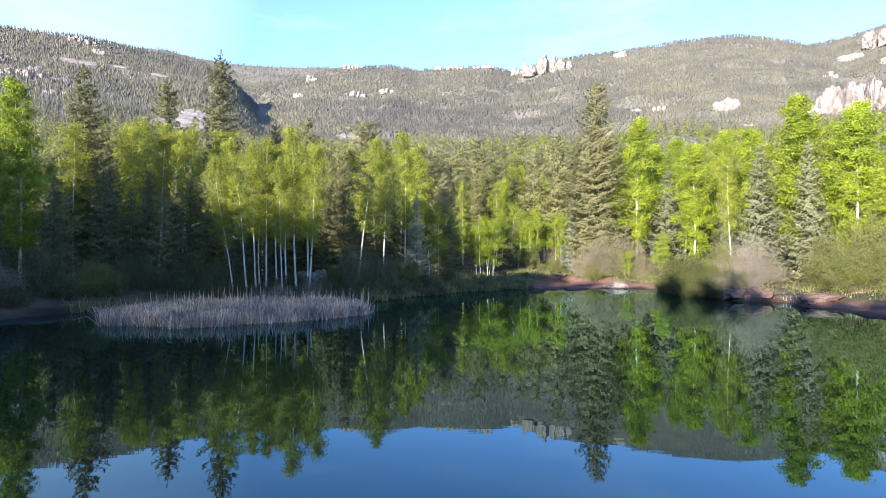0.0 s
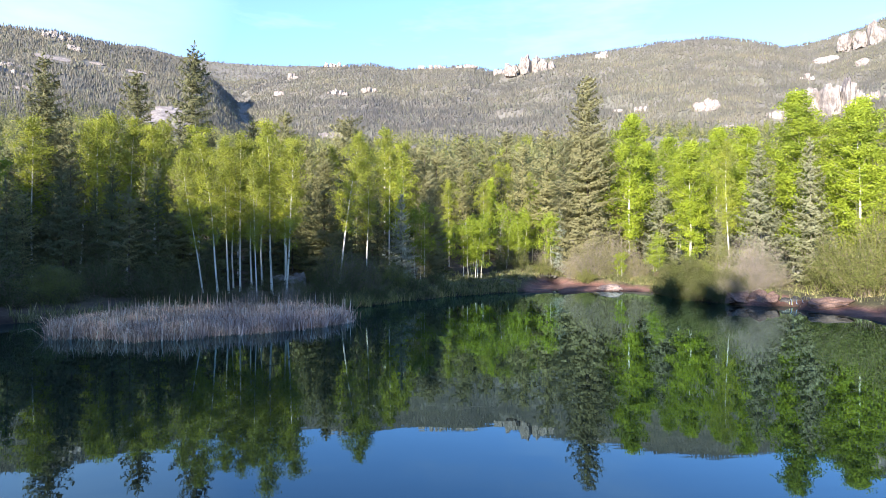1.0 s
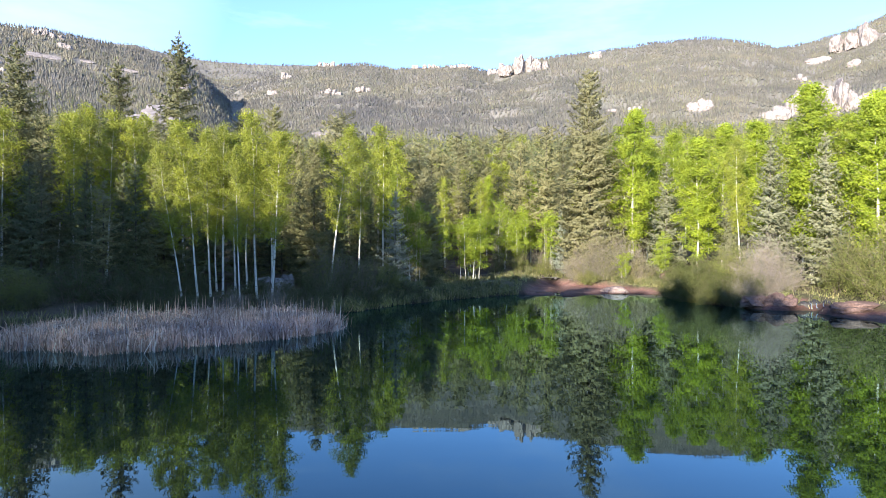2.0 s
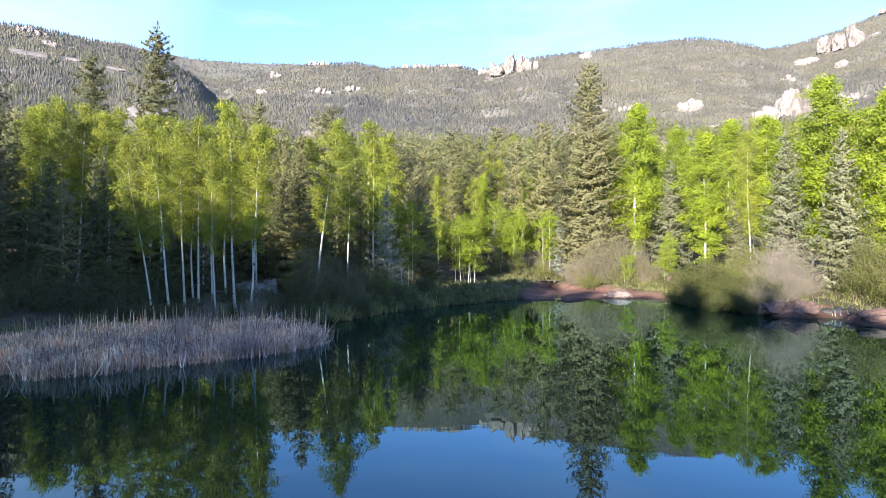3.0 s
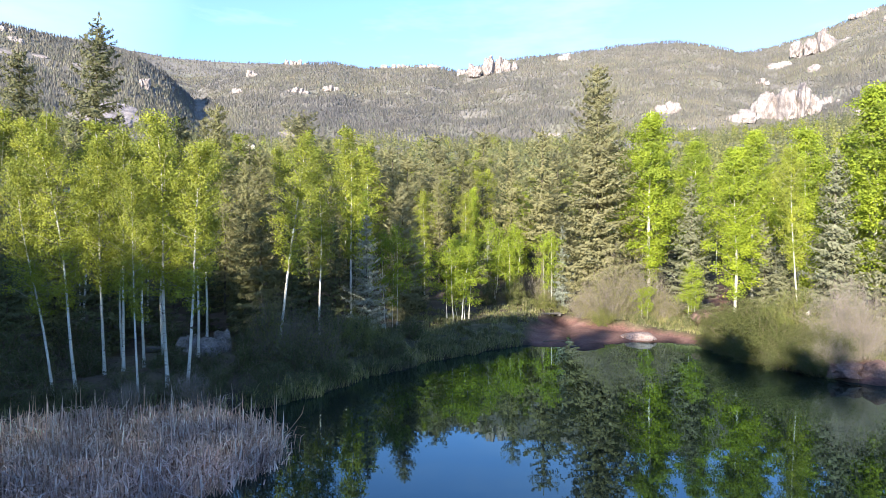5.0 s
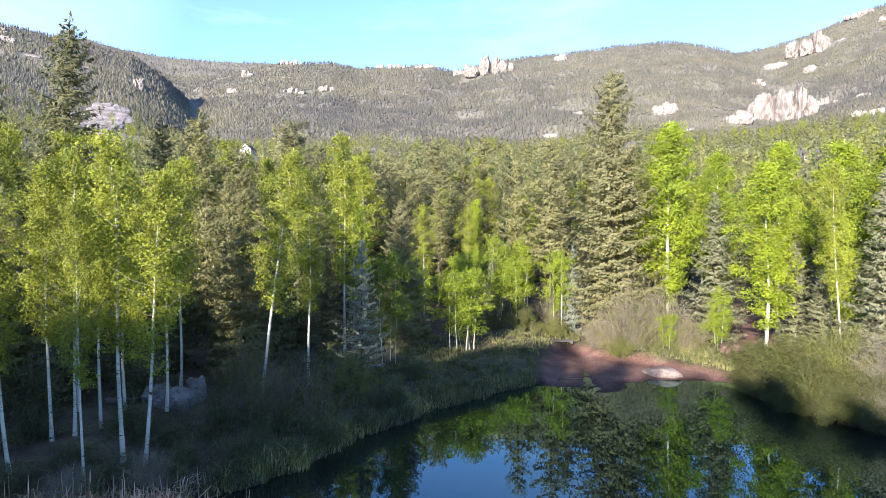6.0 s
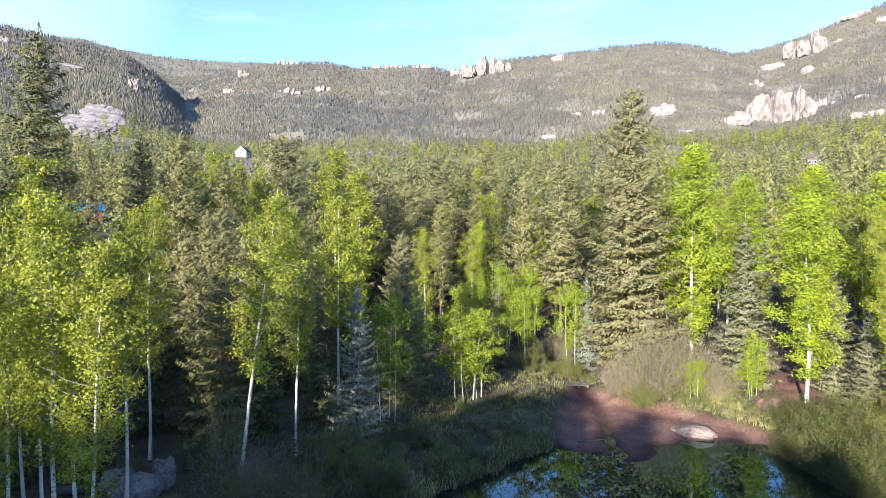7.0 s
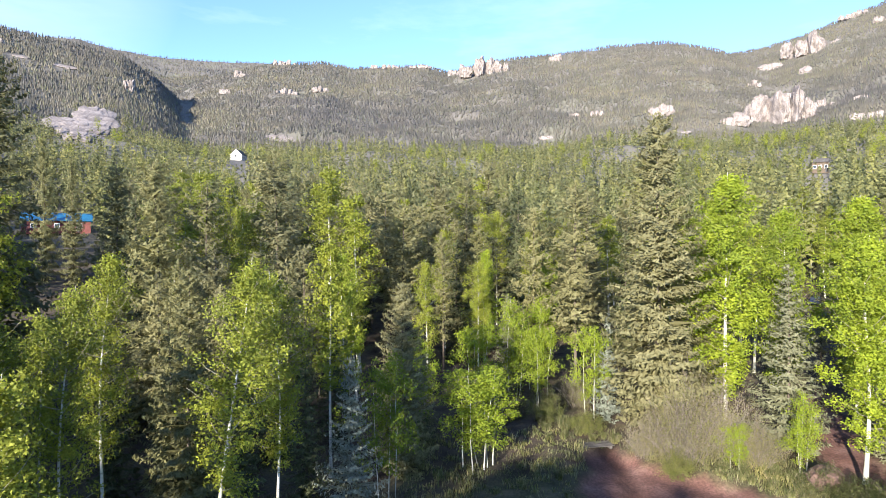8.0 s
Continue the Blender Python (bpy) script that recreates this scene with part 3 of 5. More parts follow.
def aspen(height, radius, base, limbs, leaves, size, mat, stems=1, slim=1.0):
    """Trunk with limbs, and a crown of single leaves in rounded clumps with gaps between them."""
    stem_paths, paths, centres, outward = [], [], [], []
    for stem in range(stems):
        hh = height * (1 if stem == 0 else rng.uniform(0.7, 0.95))
        foot = np.zeros(2) if stems == 1 else rng.normal(size=2) * 0.45
        lean = rng.normal(size=2) * 0.02 * hh + (0 if stems == 1 else foot * 0.8)
        bow, ph = rng.normal(size=2) * 0.016 * hh, rng.uniform(0, 6)
        k = np.linspace(0, 1, 12)
        line = np.stack([foot[0] + lean[0] * k + bow[0] * np.sin(k * 5 + ph) * k, foot[1] + lean[1] * k + bow[1] * np.sin(k * 6 + ph) * k, hh * k], 1)
        thick = (0.0066 * hh + 0.015) * slim
        stem_paths.append((line, thick * (1 - 0.9 * k) * (1 + 0.35 * np.exp(-k * 30))))
        for b in range(limbs // stems):
            f = (b + rng.uniform(0, 1)) / (limbs // stems)
            f = f ** 0.85
            at = base + (0.97 - base) * f
            start = np.array([np.interp(at, k, line[:, j]) for j in range(3)])
            reach = radius * np.interp(f, (0, 0.18, 0.42, 0.7, 0.9, 1), (0.4, 0.85, 1.0, 0.75, 0.42, 0.12)) * rng.uniform(0.5, 1.2)
            a = b * 2.4 + rng.normal() * 0.4
            rise = reach * rng.uniform(0.5, 1.1) * (0.6 + 0.7 * f)
            q = np.linspace(0, 1, 5)[:, None]
            limb = start + np.array([np.cos(a) * reach, np.sin(a) * reach, 0]) * q + np.array([0, 0, rise]) * q ** 1.4 + rng.normal(size=(5, 3)) * 0.05 * reach * q
            paths.append((limb, np.linspace(thick * 0.3 * (1.1 - 0.6 * f), 0.008, 5)))
            n = max(8, int(leaves / limbs * (0.4 + 0.6 * reach / radius) * 1.35))
            tufts = max(2, int(2 + 3.5 * reach / radius + rng.uniform(-0.5, 1)))
            tq = rng.uniform(0.2, 1.05, tufts)
            hub = np.stack([np.interp(tq, q[:, 0], limb[:, j]) for j in range(3)], 1) + rng.normal(size=(tufts, 3)) * [0.16 * reach, 0.16 * reach, 0.14 * reach]
            pick = rng.integers(tufts, size=n)
            ball = rng.normal(size=(n, 3))
            ball *= (rng.random(n) ** 0.5 / np.linalg.norm(ball, axis=1))[:, None]
            ball = ball * np.array([1.0, 1.0, 0.85]) * (0.26 + 0.14 * radius) * rng.uniform(0.6, 1.4, tufts)[pick][:, None]
            centres.append(hub[pick] + ball)
            away = hub[pick] + ball - start
            away[:, 2] *= 0.4
            outward.append(ball / (0.3 + 0.1 * radius) + 0.6 * away / (np.linalg.norm(away, axis=1, keepdims=True) + 1e-9) + [0, 0, 0.25])
    centres = np.concatenate(centres)
    v, f = blades(centres, size * rng.uniform(0.7, 1.3, len(centres)), size * rng.uniform(0.7, 1.1, len(centres)), None, 1.0, np.concatenate(outward), 0.7)
    return (mesh_of("trunk", *tubes(stem_paths, 7), ASPEN_BARK, True), mesh_of("branchwork", *tubes(paths, 3), ASPEN_TWIG, True)), mesh_of("crown", v, f, mat)


SPRUCE_LABEL = "tall olive-green spruce with layered drooping boughs"
BLUE_LABEL = "silvery blue-green spruce with tiered boughs"
PINE_LABEL = "ragged dull green pine with an open crown"
ASPEN_LABEL = "slender white-barked aspen with fresh yellow-green leaves"
for k in range(4):
    stock("spruce", SPRUCE_LABEL, "spruce", *conifer(20, 3.5, 0.8, 11, 100, 0.42, SPRUCE_NEEDLE, 0.04, 0.34, 0.3, 0.6, 0.2), 20)
for k in range(2):
    stock("fir", "broad fir with dense layered boughs, olive needles paled as if sunlit", "fir", *conifer(25, 4.7, 0.78, 13, 130, 0.42, SUNLIT_NEEDLE, 0.05, 0.3, 0.3, 0.54, 0.18), 25)
for k in range(2):
    stock("blue", BLUE_LABEL, "spruce", *conifer(14, 3.2, 0.75, 12, 80, 0.36, BLUE_NEEDLE, 0.03, 0.18, 0.24, 0.82, 0.16), 14)
stock("silver", "small silvery blue spruce with open tiers of boughs", "spruce", *conifer(14, 3.2, 0.8, 11, 80, 0.36, SILVER_NEEDLE, 0.03, 0.16, 0.26, 0.9, 0.16), 14)
for k in range(3):
    stock("pine", PINE_LABEL, "pine", *conifer(18, 2.7, 0.75, 8, 75, 0.38, PINE_NEEDLE, 0.26, -0.05, 0.6, 0.42, 0.16), 18)
for k in range(4):
    stock("aspen", ASPEN_LABEL, "aspen", *aspen(15, 1.75, 0.34, 54, 10500, 0.108, ASPEN_LEAF, 1, 0.82), 15)
for k in range(4):
    stock("full_aspen", "leafy bright green aspen with a low crown", "aspen", *aspen(17, 2.3, 0.16, 78, 21000, 0.145, FULL_LEAF), 17)
for k in range(2):
    stock("young", "clump of young aspens with bright green leaves", "aspen", *aspen(7, 1.5, 0.22, 42, 5600, 0.115, YOUNG_LEAF, 3, 0.55), 7)
for k in range(4):
    stock("mid_spruce", "spruce with drooping boughs, its green darkened as in shade", "spruce", *conifer(18, 2.9, 0.85, 9, 46, 0.48, SHADED_NEEDLE, 0.05, 0.3, 0.3, 0.7, 0.22), 18)
for k in range(4):
    stock("mid_pine", PINE_LABEL, "pine", *conifer(17, 2.8, 0.85, 7, 48, 0.46, PINE_NEEDLE, 0.26, -0.05, 0.6, 0.42, 0.22), 17)
# plain spruces for the unseen wood that casts the shade
for k in range(3):
    stock("caster_spruce", SPRUCE_LABEL, "spruce", *conifer(20, 3.4, 1.1, 8, 4, 1.4, SHADED_NEEDLE, 0.04, 0.3, 0.3, 0.5, 0.9), 20)
for k in range(4):
    stock("mid_aspen", ASPEN_LABEL, "aspen", *aspen(14, 1.8, 0.36, 30, 4800, 0.16, ASPEN_LEAF), 14)

# trees that stand out: kind, x, y, height, width
TAKEN = []
# the needle trees that stand out
NEEDLE_TREES = [
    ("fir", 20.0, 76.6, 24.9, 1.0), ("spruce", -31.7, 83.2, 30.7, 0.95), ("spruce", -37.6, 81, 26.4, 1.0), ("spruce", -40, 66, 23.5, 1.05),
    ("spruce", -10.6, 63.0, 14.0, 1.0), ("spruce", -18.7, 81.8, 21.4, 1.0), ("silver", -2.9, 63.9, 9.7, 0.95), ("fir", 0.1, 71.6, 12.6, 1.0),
    ("pine", 17.1, 87.6, 20.3, 1.0), ("pine", 14.2, 92, 18, 1.0), ("blue", 27.7, 72.6, 13.2, 1.05), ("blue", 31.6, 59.2, 14.0, 0.95), ("blue", 35.8, 57.5, 14.2, 0.9),
    ("silver", 17.4, 80.5, 9.0, 0.8), ("blue", 33, 69.5, 9.5, 1.0), ("blue", 35.6, 63.6, 11, 0.9), ("blue", 31.6, 64.8, 7.5, 1.0), ("spruce", 24.4, 79, 12, 1.0),
    ("spruce", -13.3, 70.2, 14.6, 0.75), ("spruce", -23.5, 60, 12.5, 1.1), ("blue", 11.6, 92.6, 9.0, 0.9), ("pine", 5.4, 96.5, 15.0, 1.0),
    ("pine", 18.1, 137.3, 25.5, 1.15), ("pine", 7.7, 116.9, 20.6, 1.15), ("pine", -2.5, 117.5, 20.0, 1.1), ("pine", -11.2, 91.1, 22.6, 1.1), ("pine", -17.2, 123.0, 26.0, 1.2),
    ("spruce", -26.0, 92.0, 22.0, 1.0), ("spruce", -63.5, 150.6, 28.0, 0.6), ("spruce", -58.2, 150.0, 24.5, 0.6), ("pine", 1.5, 104.0, 18.5, 1.1), ("spruce", 10.5, 104.0, 17.0, 1.0), ("pine", 12.5, 127.0, 22.0, 1.1), ("pine", 22.0, 98.0, 19.0, 1.1),
    # added dark spruces that block the sun and hide lit ground behind the aspens
    ("mid_spruce", -8.8, 65.6, 10.0, 1.0), ("mid_spruce", -5.6, 67.4, 9.0, 1.0), ("mid_spruce", -12.6, 66.4, 11.0, 1.0), ("mid_spruce", -15.6, 66.2, 11.0, 1.0), ("mid_spruce", -10.0, 69.4, 12.0, 1.0),
    ("mid_spruce", -17.5, 62.0, 8.5, 1.1), ("mid_spruce", -20.5, 64.0, 10.0, 1.1),
]
# aspens behind the reeds
ISLAND_ASPENS = [
    ("aspen", -17.0, 47.9, 11.6, 0.9), ("aspen", -15.8, 47.6, 12.6, 1.0), ("aspen", -16.4, 51.6, 13.0, 1.0), ("aspen", -15.6, 52.0, 13.4, 1.0),
    ("aspen", -15.0, 53.2, 13.0, 1.0), ("aspen", -14.6, 54.9, 13.2, 1.0), ("aspen", -12.8, 47.0, 11.3, 0.8), ("aspen", -12.2, 49.0, 13.9, 1.1),
    ("aspen", -10.9, 47.8, 12.5, 1.1), ("aspen", -12.8, 55.6, 13.6, 1.0), ("aspen", -14.2, 62, 15, 1.0), ("aspen", -17.6, 56.5, 12.6, 1.0),
    ("aspen", -8.4, 57.9, 14.6, 1.15), ("aspen", -6.2, 61.5, 14.0, 1.0), ("aspen", -13.8, 90.9, 18.2, 1.0),
]
# aspens of the sunny bank
RIGHT_ASPENS = [
    ("full_aspen", 25.1, 76.2, 20.2, 1.16), ("full_aspen", 28.3, 66.6, 15.5, 1.22), ("full_aspen", 30.0, 76.4, 17.6, 0.98), ("aspen", 29.6, 60.4, 14.6, 0.9),
    ("full_aspen", 37.4, 61.7, 19.6, 1.22), ("full_aspen", 39.6, 56.5, 17.2, 1.22), ("full_aspen", 34.6, 66, 17, 1.10), ("full_aspen", 42.6, 60.5, 18.5, 1.22),
    ("young", 25.4, 68.4, 5.6, 0.9), ("full_aspen", 36, 76, 18.5, 1.10), ("full_aspen", 46, 55, 17, 1.22), ("young", 21.8, 69.6, 3.4, 1.0),
    ("full_aspen", 31.5, 88, 18, 1.10),
]
# aspens behind the inlet
BACK_ASPENS = [
    ("young", -0.9, 67.6, 8.8, 0.8), ("young", 4.6, 71.6, 7.0, 1.5), ("young", 6.0, 72.6, 6.6, 1.35), ("full_aspen", -4.5, 83.5, 14.0, 0.9),
    ("aspen", 6.6, 105.4, 15, 1.0), ("aspen", 13.5, 116, 16.5, 1.1), ("aspen", 15.6, 118, 17, 1.1), ("aspen", 18.4, 110, 15, 1.0), ("aspen", 8.2, 90.5, 12.5, 1.0),
    ("young", 6.6, 82.5, 8.0, 1.0), ("young", 13.9, 89.5, 9.0, 1.0), ("full_aspen", 16.4, 95.5, 13.0, 0.8), ("aspen", 3.0, 88.5, 13.0, 1.0),
    ("young", 1.6, 80.5, 7.5, 0.9), ("young", 10.4, 86, 9.5, 1.0), ("young", 12.6, 84, 7.5, 1.0), ("full_aspen", 9.6, 95, 13, 0.8), ("young", 15.8, 80.5, 8.0, 0.9),
]
# aspens at the back of the dark bank
LEFT_ASPENS = [
    ("aspen", -38.0, 75.1, 20.0, 1.1), ("aspen", -34.6, 71.7, 18.5, 1.1), ("aspen", -32.8, 73.9, 18.4, 1.1), ("aspen", -30.7, 70.5, 17.5, 1.1),
    ("aspen", -40.2, 72.2, 18.3, 1.1), ("aspen", -35.9, 67.7, 17.7, 1.1), ("full_aspen", -44.7, 58.8, 17.5, 1.1), ("full_aspen", -39.0, 54.3, 19.2, 1.0),
    ("aspen", -39.0, 62.1, 16.8, 1.1), ("aspen", -28.7, 74.4, 16.8, 1.1), ("full_aspen", -48.6, 61.5, 17.9, 1.1),
]
NAMED = NEEDLE_TREES + ISLAND_ASPENS + RIGHT_ASPENS + BACK_ASPENS + LEFT_ASPENS
LEANING = {(-8.4, 57.9): 7, (-17.0, 47.9): -6, (-15.8, 47.6): -5, (-12.8, 47.0): -2, (-16.4, 51.6): -2, (-10.9, 47.8): 2}
for kind, x, y, h, wide in NAMED:
    plant(kind, x, y, h, wide, *((0, int(-x), (0, LEANING[x, y])) if (x, y) in LEANING else ()))
    TAKEN.append((x, y))


def scatter(x0, x1, y0, y1, gap, keep, limit):
    """Places at least gap apart from one another and from those taken, where keep(x, y) holds."""
    out = []
    tries = 0
    while len(out) < limit and tries < limit * 40:
        tries += 1
        x, y = rng.uniform(x0, x1), rng.uniform(y0, y1)
        if keep(x, y) and all((x - a) ** 2 + (y - b) ** 2 > gap * gap for a, b in TAKEN):
            TAKEN.append((x, y))
            out.append((x, y))
    return out


def low_stand(x, y):
    """True on the strip of small trees before the yard of the long building."""
    return x < -20 and abs(x + 1.4 + 0.5 * (y - 33)) < 0.1 * (y - 33)


def open_ground(x, y):
    return bool(clearing(x, y) or shore(np.array([x]), np.array([y]))[0] < 1.5 or trail(np.array([x]), np.array([y]))[0] > 0 or (-4 < x < 27 and y < 79) or (-2 < x < 19 and y < 94))


# the dark wood on the shaded bank
for x, y in scatter(-62, -19, 50, 88, 3.3, lambda x, y: not open_ground(x, y) and not (x > -24 and y < 58), 62):
    kind = rng.choice(["spruce", "mid_spruce", "mid_pine", "mid_aspen"], p=[0.04, 0.7, 0.18, 0.08])
    plant(kind, x, y, rng.uniform(7, 12) if y < 72 or low_stand(x, y) else rng.uniform(12, 20), rng.uniform(0.85, 1.15))
for x, y in scatter(-19, -3, 66, 92, 3.2, lambda x, y: not open_ground(x, y), 22):
    plant(rng.choice(["mid_spruce", "mid_pine", "mid_aspen"]), x, y, rng.uniform(10, 16), rng.uniform(0.85, 1.15))
# unseen tall spruces, added on the near bank to shade the water
def shade_wood(x, y):
    p, q = x * 0.848 - y * 0.53, x * 0.53 + y * 0.848
    return -100 < p < 16 and -38 < q < -20


for x, y in scatter(-110, 5, -55, 48, 2.7, lambda x, y: shade_wood(x, y) and not open_ground(x, y), 230):
    p, q = x * 0.848 - y * 0.53, x * 0.53 + y * 0.848
    # heights vary across the sun's direction to place the shadow's edge
    h = np.interp(p, (-100, -62, -48, -43, -40, -36, -33, -27.5, -25.5, -16, -10, -6, 0, 16), (19, 20, 19.2, 17.5, 16.5, 16.3, 17.9, 18.9, 17.8, 17.6, 17.2, 16.5, 15.4, 15.2)) - 0.25 * (q + 24)
    h = h * 1.22
    plant("caster_spruce", x, y, float(np.clip(h, 12, 33)) * rng.uniform(0.96, 1.04), rng.uniform(1.0, 1.25))
# the wood behind the clearing
for x, y in scatter(-60, 100, 80, 165, 4.2, lambda x, y: not open_ground(x, y) and abs(x - 6) < 0.85 * y, 270):
    aspens = 0.45 if x > 26 else 0.2
    kind = rng.choice(["mid_spruce", "mid_pine", "mid_aspen"], p=[(1 - aspens) * 0.4, (1 - aspens) * 0.6, aspens])
    if low_stand(x, y):
        plant("mid_spruce", x, y, rng.uniform(6, 10), rng.uniform(0.9, 1.2))
        continue
    plant(kind, x, y, rng.uniform(13.5, 23) if x < 20 else rng.uniform(11, 16.5), rng.uniform(0.95, 1.3))
for x, y in scatter(32, 75, 40, 85, 4.2, lambda x, y: not open_ground(x, y) and x > 40, 40):
    plant(rng.choice(["mid_aspen", "mid_spruce"], p=[0.7, 0.3]), x, y, rng.uniform(13, 19), 1.0)


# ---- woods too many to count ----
def wood(name, label, count, near, far, low, high, tiers, sides, seed, mat=HAZED_NEEDLE, spread=(-48, 54)):
    """One mesh of small ragged needle trees on the slopes between two distances."""
    r = np.random.default_rng(seed)
    dist = r.uniform(near, far, count)
    bearing = np.radians(r.uniform(*spread, count))
    x, y = dist * np.sin(bearing), dist * np.cos(bearing)
    thin = waves(x, y, 170, 31) + 0.6 * waves(x, y, 60, 32)
    keep = (thin < r.uniform(1.3, 3.2, count)) & ~(bare_rock(x, y) & (r.random(count) < 0.93))
    x, y = x[keep], y[keep]
    z = ground(x, y)
    n = len(x)
    h = r.uniform(low, high, n) * (0.8 + 0.2 * r.random(n)) * np.clip(0.5 + 0.5 * np.hypot(x, y) / 1400, 0.6, 1.0)
    w = h * r.uniform(0.14, 0.21, n)
    verts, faces, base = [], [], 0
    for t in range(tiers):
        z0, z1 = 0.08 + 0.84 * t / tiers, min(1.0, 0.08 + 0.84 * (t + 1.7) / tiers) if t < tiers - 1 else 1.0
        rad = w * (1 - 0.9 * t / tiers)
        a = np.arange(sides) * 2 * np.pi / sides + r.uniform(0, 6.28, n)[:, None]
        rr = rad[:, None] * r.uniform(0.75, 1.2, (n, sides))
        ring = np.stack([x[:, None] + rr * np.cos(a), y[:, None] + rr * np.sin(a), z[:, None] + h[:, None] * (z0 + r.uniform(-0.04, 0.04, (n, sides)))], 2)
        tip = np.stack([x, y, z + h * z1], 1)[:, None]
        verts.append(np.concatenate([ring, tip], 1).reshape(-1, 3))
        k = np.arange(n)[:, None] * (sides + 1) + base
        j = np.arange(sides)[None, :]
        faces.append(np.stack([k + j, k + (j + 1) % sides, np.broadcast_to(k + sides, (n, sides))], 2).reshape(-1, 3))
        base += n * (sides + 1)
    me = mesh_of(name, np.concatenate(verts), np.concatenate(faces), mat, True)
    tagged(new(name, me), label, "forest", kind="stuff")


def leafy_wood(name, label, count, near, far, seed, leaves=60):
    r = np.random.default_rng(seed)
    dist, bearing = np.sqrt(r.uniform(near ** 2, far ** 2, count)), np.radians(r.uniform(-50, 55, count))
    x, y = dist * np.sin(bearing), dist * np.cos(bearing)
    keep = ~clearing(x, y) & (waves(x, y, 90, 41) > r.uniform(-0.1, 1.0, count) - 0.5 * (np.degrees(bearing) > 22))
    x, y = x[keep], y[keep]
    z, n = ground(x, y), len(x)
    h = r.uniform(10, 16, n)
    p = r.normal(size=(n, leaves, 3))
    p /= np.linalg.norm(p, axis=2, keepdims=True)
    p *= r.uniform(0.4, 1.0, (n, leaves, 1)) * np.stack([h * 0.17, h * 0.17, h * 0.36], 1)[:, None]
    face = p.reshape(-1, 3) * [1, 1, 0.5] + [0, 0, 0.4]
    p += np.stack([x, y, z + h * 0.64], 1)[:, None]
    v, f = blades(p.reshape(-1, 3), 0.46, 0.4, None, 1.0, face, 0.35)
    tagged(new(name, mesh_of(name, v, f, ASPEN_LEAF)), label, "forest", kind="stuff")


def bushy_wood(name, label, count, near, far, low, high, tufts, mat, seed, spread=(-50, 56)):
    """One mesh of needle trees whose crowns are clouds of tufts in an uneven cone."""
    r = np.random.default_rng(seed)
    dist, bearing = np.sqrt(r.uniform(near ** 2, far ** 2, count)), np.radians(r.uniform(*spread, count))
    x, y = dist * np.sin(bearing), dist * np.cos(bearing)
    keep = ~clearing(x, y) & ~bare_rock(x, y) & (waves(x, y, 110, 31) + 0.6 * waves(x, y, 40, 32) < r.uniform(0.6, 2.2, count))
    keep &= r.random(count) > np.clip((dist - 480 - 120 * waves(x, y, 200, 33)) / 420, 0, 1)
    x, y = x[keep], y[keep]
    z, n = ground(x, y), len(x)
    h = r.uniform(low, high, n)
    blunt = r.uniform(0.45, 0.95, n)[:, None]
    f = r.random((n, tufts)) ** 1.25
    out = h[:, None] * r.uniform(0.11, 0.19, n)[:, None] * (1 - f) ** blunt * np.sqrt(r.uniform(0.25, 1.0, (n, tufts))) + 0.1
    a = r.uniform(0, 6.28, (n, tufts))
    p = np.stack([x[:, None] + out * np.cos(a), y[:, None] + out * np.sin(a), z[:, None] + h[:, None] * (0.12 + 0.86 * f)], 2).reshape(-1, 3)
    way = np.stack([np.cos(a), np.sin(a), 0.15 + 0.9 * f], 2).reshape(-1, 3)
    size = np.repeat(h, tufts) * (0.15 - 0.07 * f.ravel()) * (30 / tufts) ** 0.4
    size *= 0.88
    v, faces = blades(p, size, size * 0.7, way, 0.4, np.stack([np.cos(a), np.sin(a), 0.7 + 0 * a], 2).reshape(-1, 3), 0.35)
    tagged(new(name, mesh_of(name, v, faces, mat)), label, "forest", kind="stuff")


bushy_wood("valley_forest", "dense olive conifer forest across the valley floor", 900, 140, 215, 12, 24, 230, VALLEY_NEEDLE, 51)
bushy_wood("middle_forest", "olive conifer forest at the foot of the slopes", 1900, 205, 330, 11, 22, 96, VALLEY_NEEDLE, 56)
bushy_wood("hillside_forest", "olive conifer forest thinning out on the rising foothills", 19000, 310, 900, 8, 15, 30, VALLEY_NEEDLE, 55)
leafy_wood("valley_aspens", "scattered bright aspens among the valley conifers", 1000, 140, 480, 52, 330)
wood("mountain_forest", "conifers covering the mountain slopes, their colour greyed as if by haze", 165000, 560, 2350, 5.5, 11.0, 1, 4, 53)
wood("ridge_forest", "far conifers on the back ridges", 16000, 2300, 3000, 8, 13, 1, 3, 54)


# ---- rock ----
def rock_mesh(name, sx, sy, sz, mat, seed, jag=0.35, cuts=3, blocky=0.0):
    """A fractured block: a ball pulled into facets by noise, flat below."""
    bm = bmesh.new()
    bmesh.ops.create_icosphere(bm, subdivisions=cuts, radius=1.0)
    off = Vector((seed * 3.7, seed * 1.3, seed * 7.1))
    for v in bm.verts:
        p = v.co.copy()
        p /= 1 - blocky + blocky * (p.x ** 6 + p.y ** 6 + p.z ** 6) ** (1 / 6)
        k = 1 + jag * noise.noise(p * 1.3 + off) + jag * 0.6 * noise.noise(p * 3.1 + off) + jag * 0.3 * abs(noise.noise(p * 7 + off))
        cell = noise.cell(Vector((p.x * 2.2, p.y * 2.2, p.z * 0.9)) + off)
        v.co = Vector((p.x * sx, p.y * sy, max(p.z, -0.6) * sz)) * (k + 0.16 * jag * cell)
    me = bpy.data.meshes.new(name)
    bm.to_mesh(me)
    bm.free()
    me.materials.append(mat)
    return me


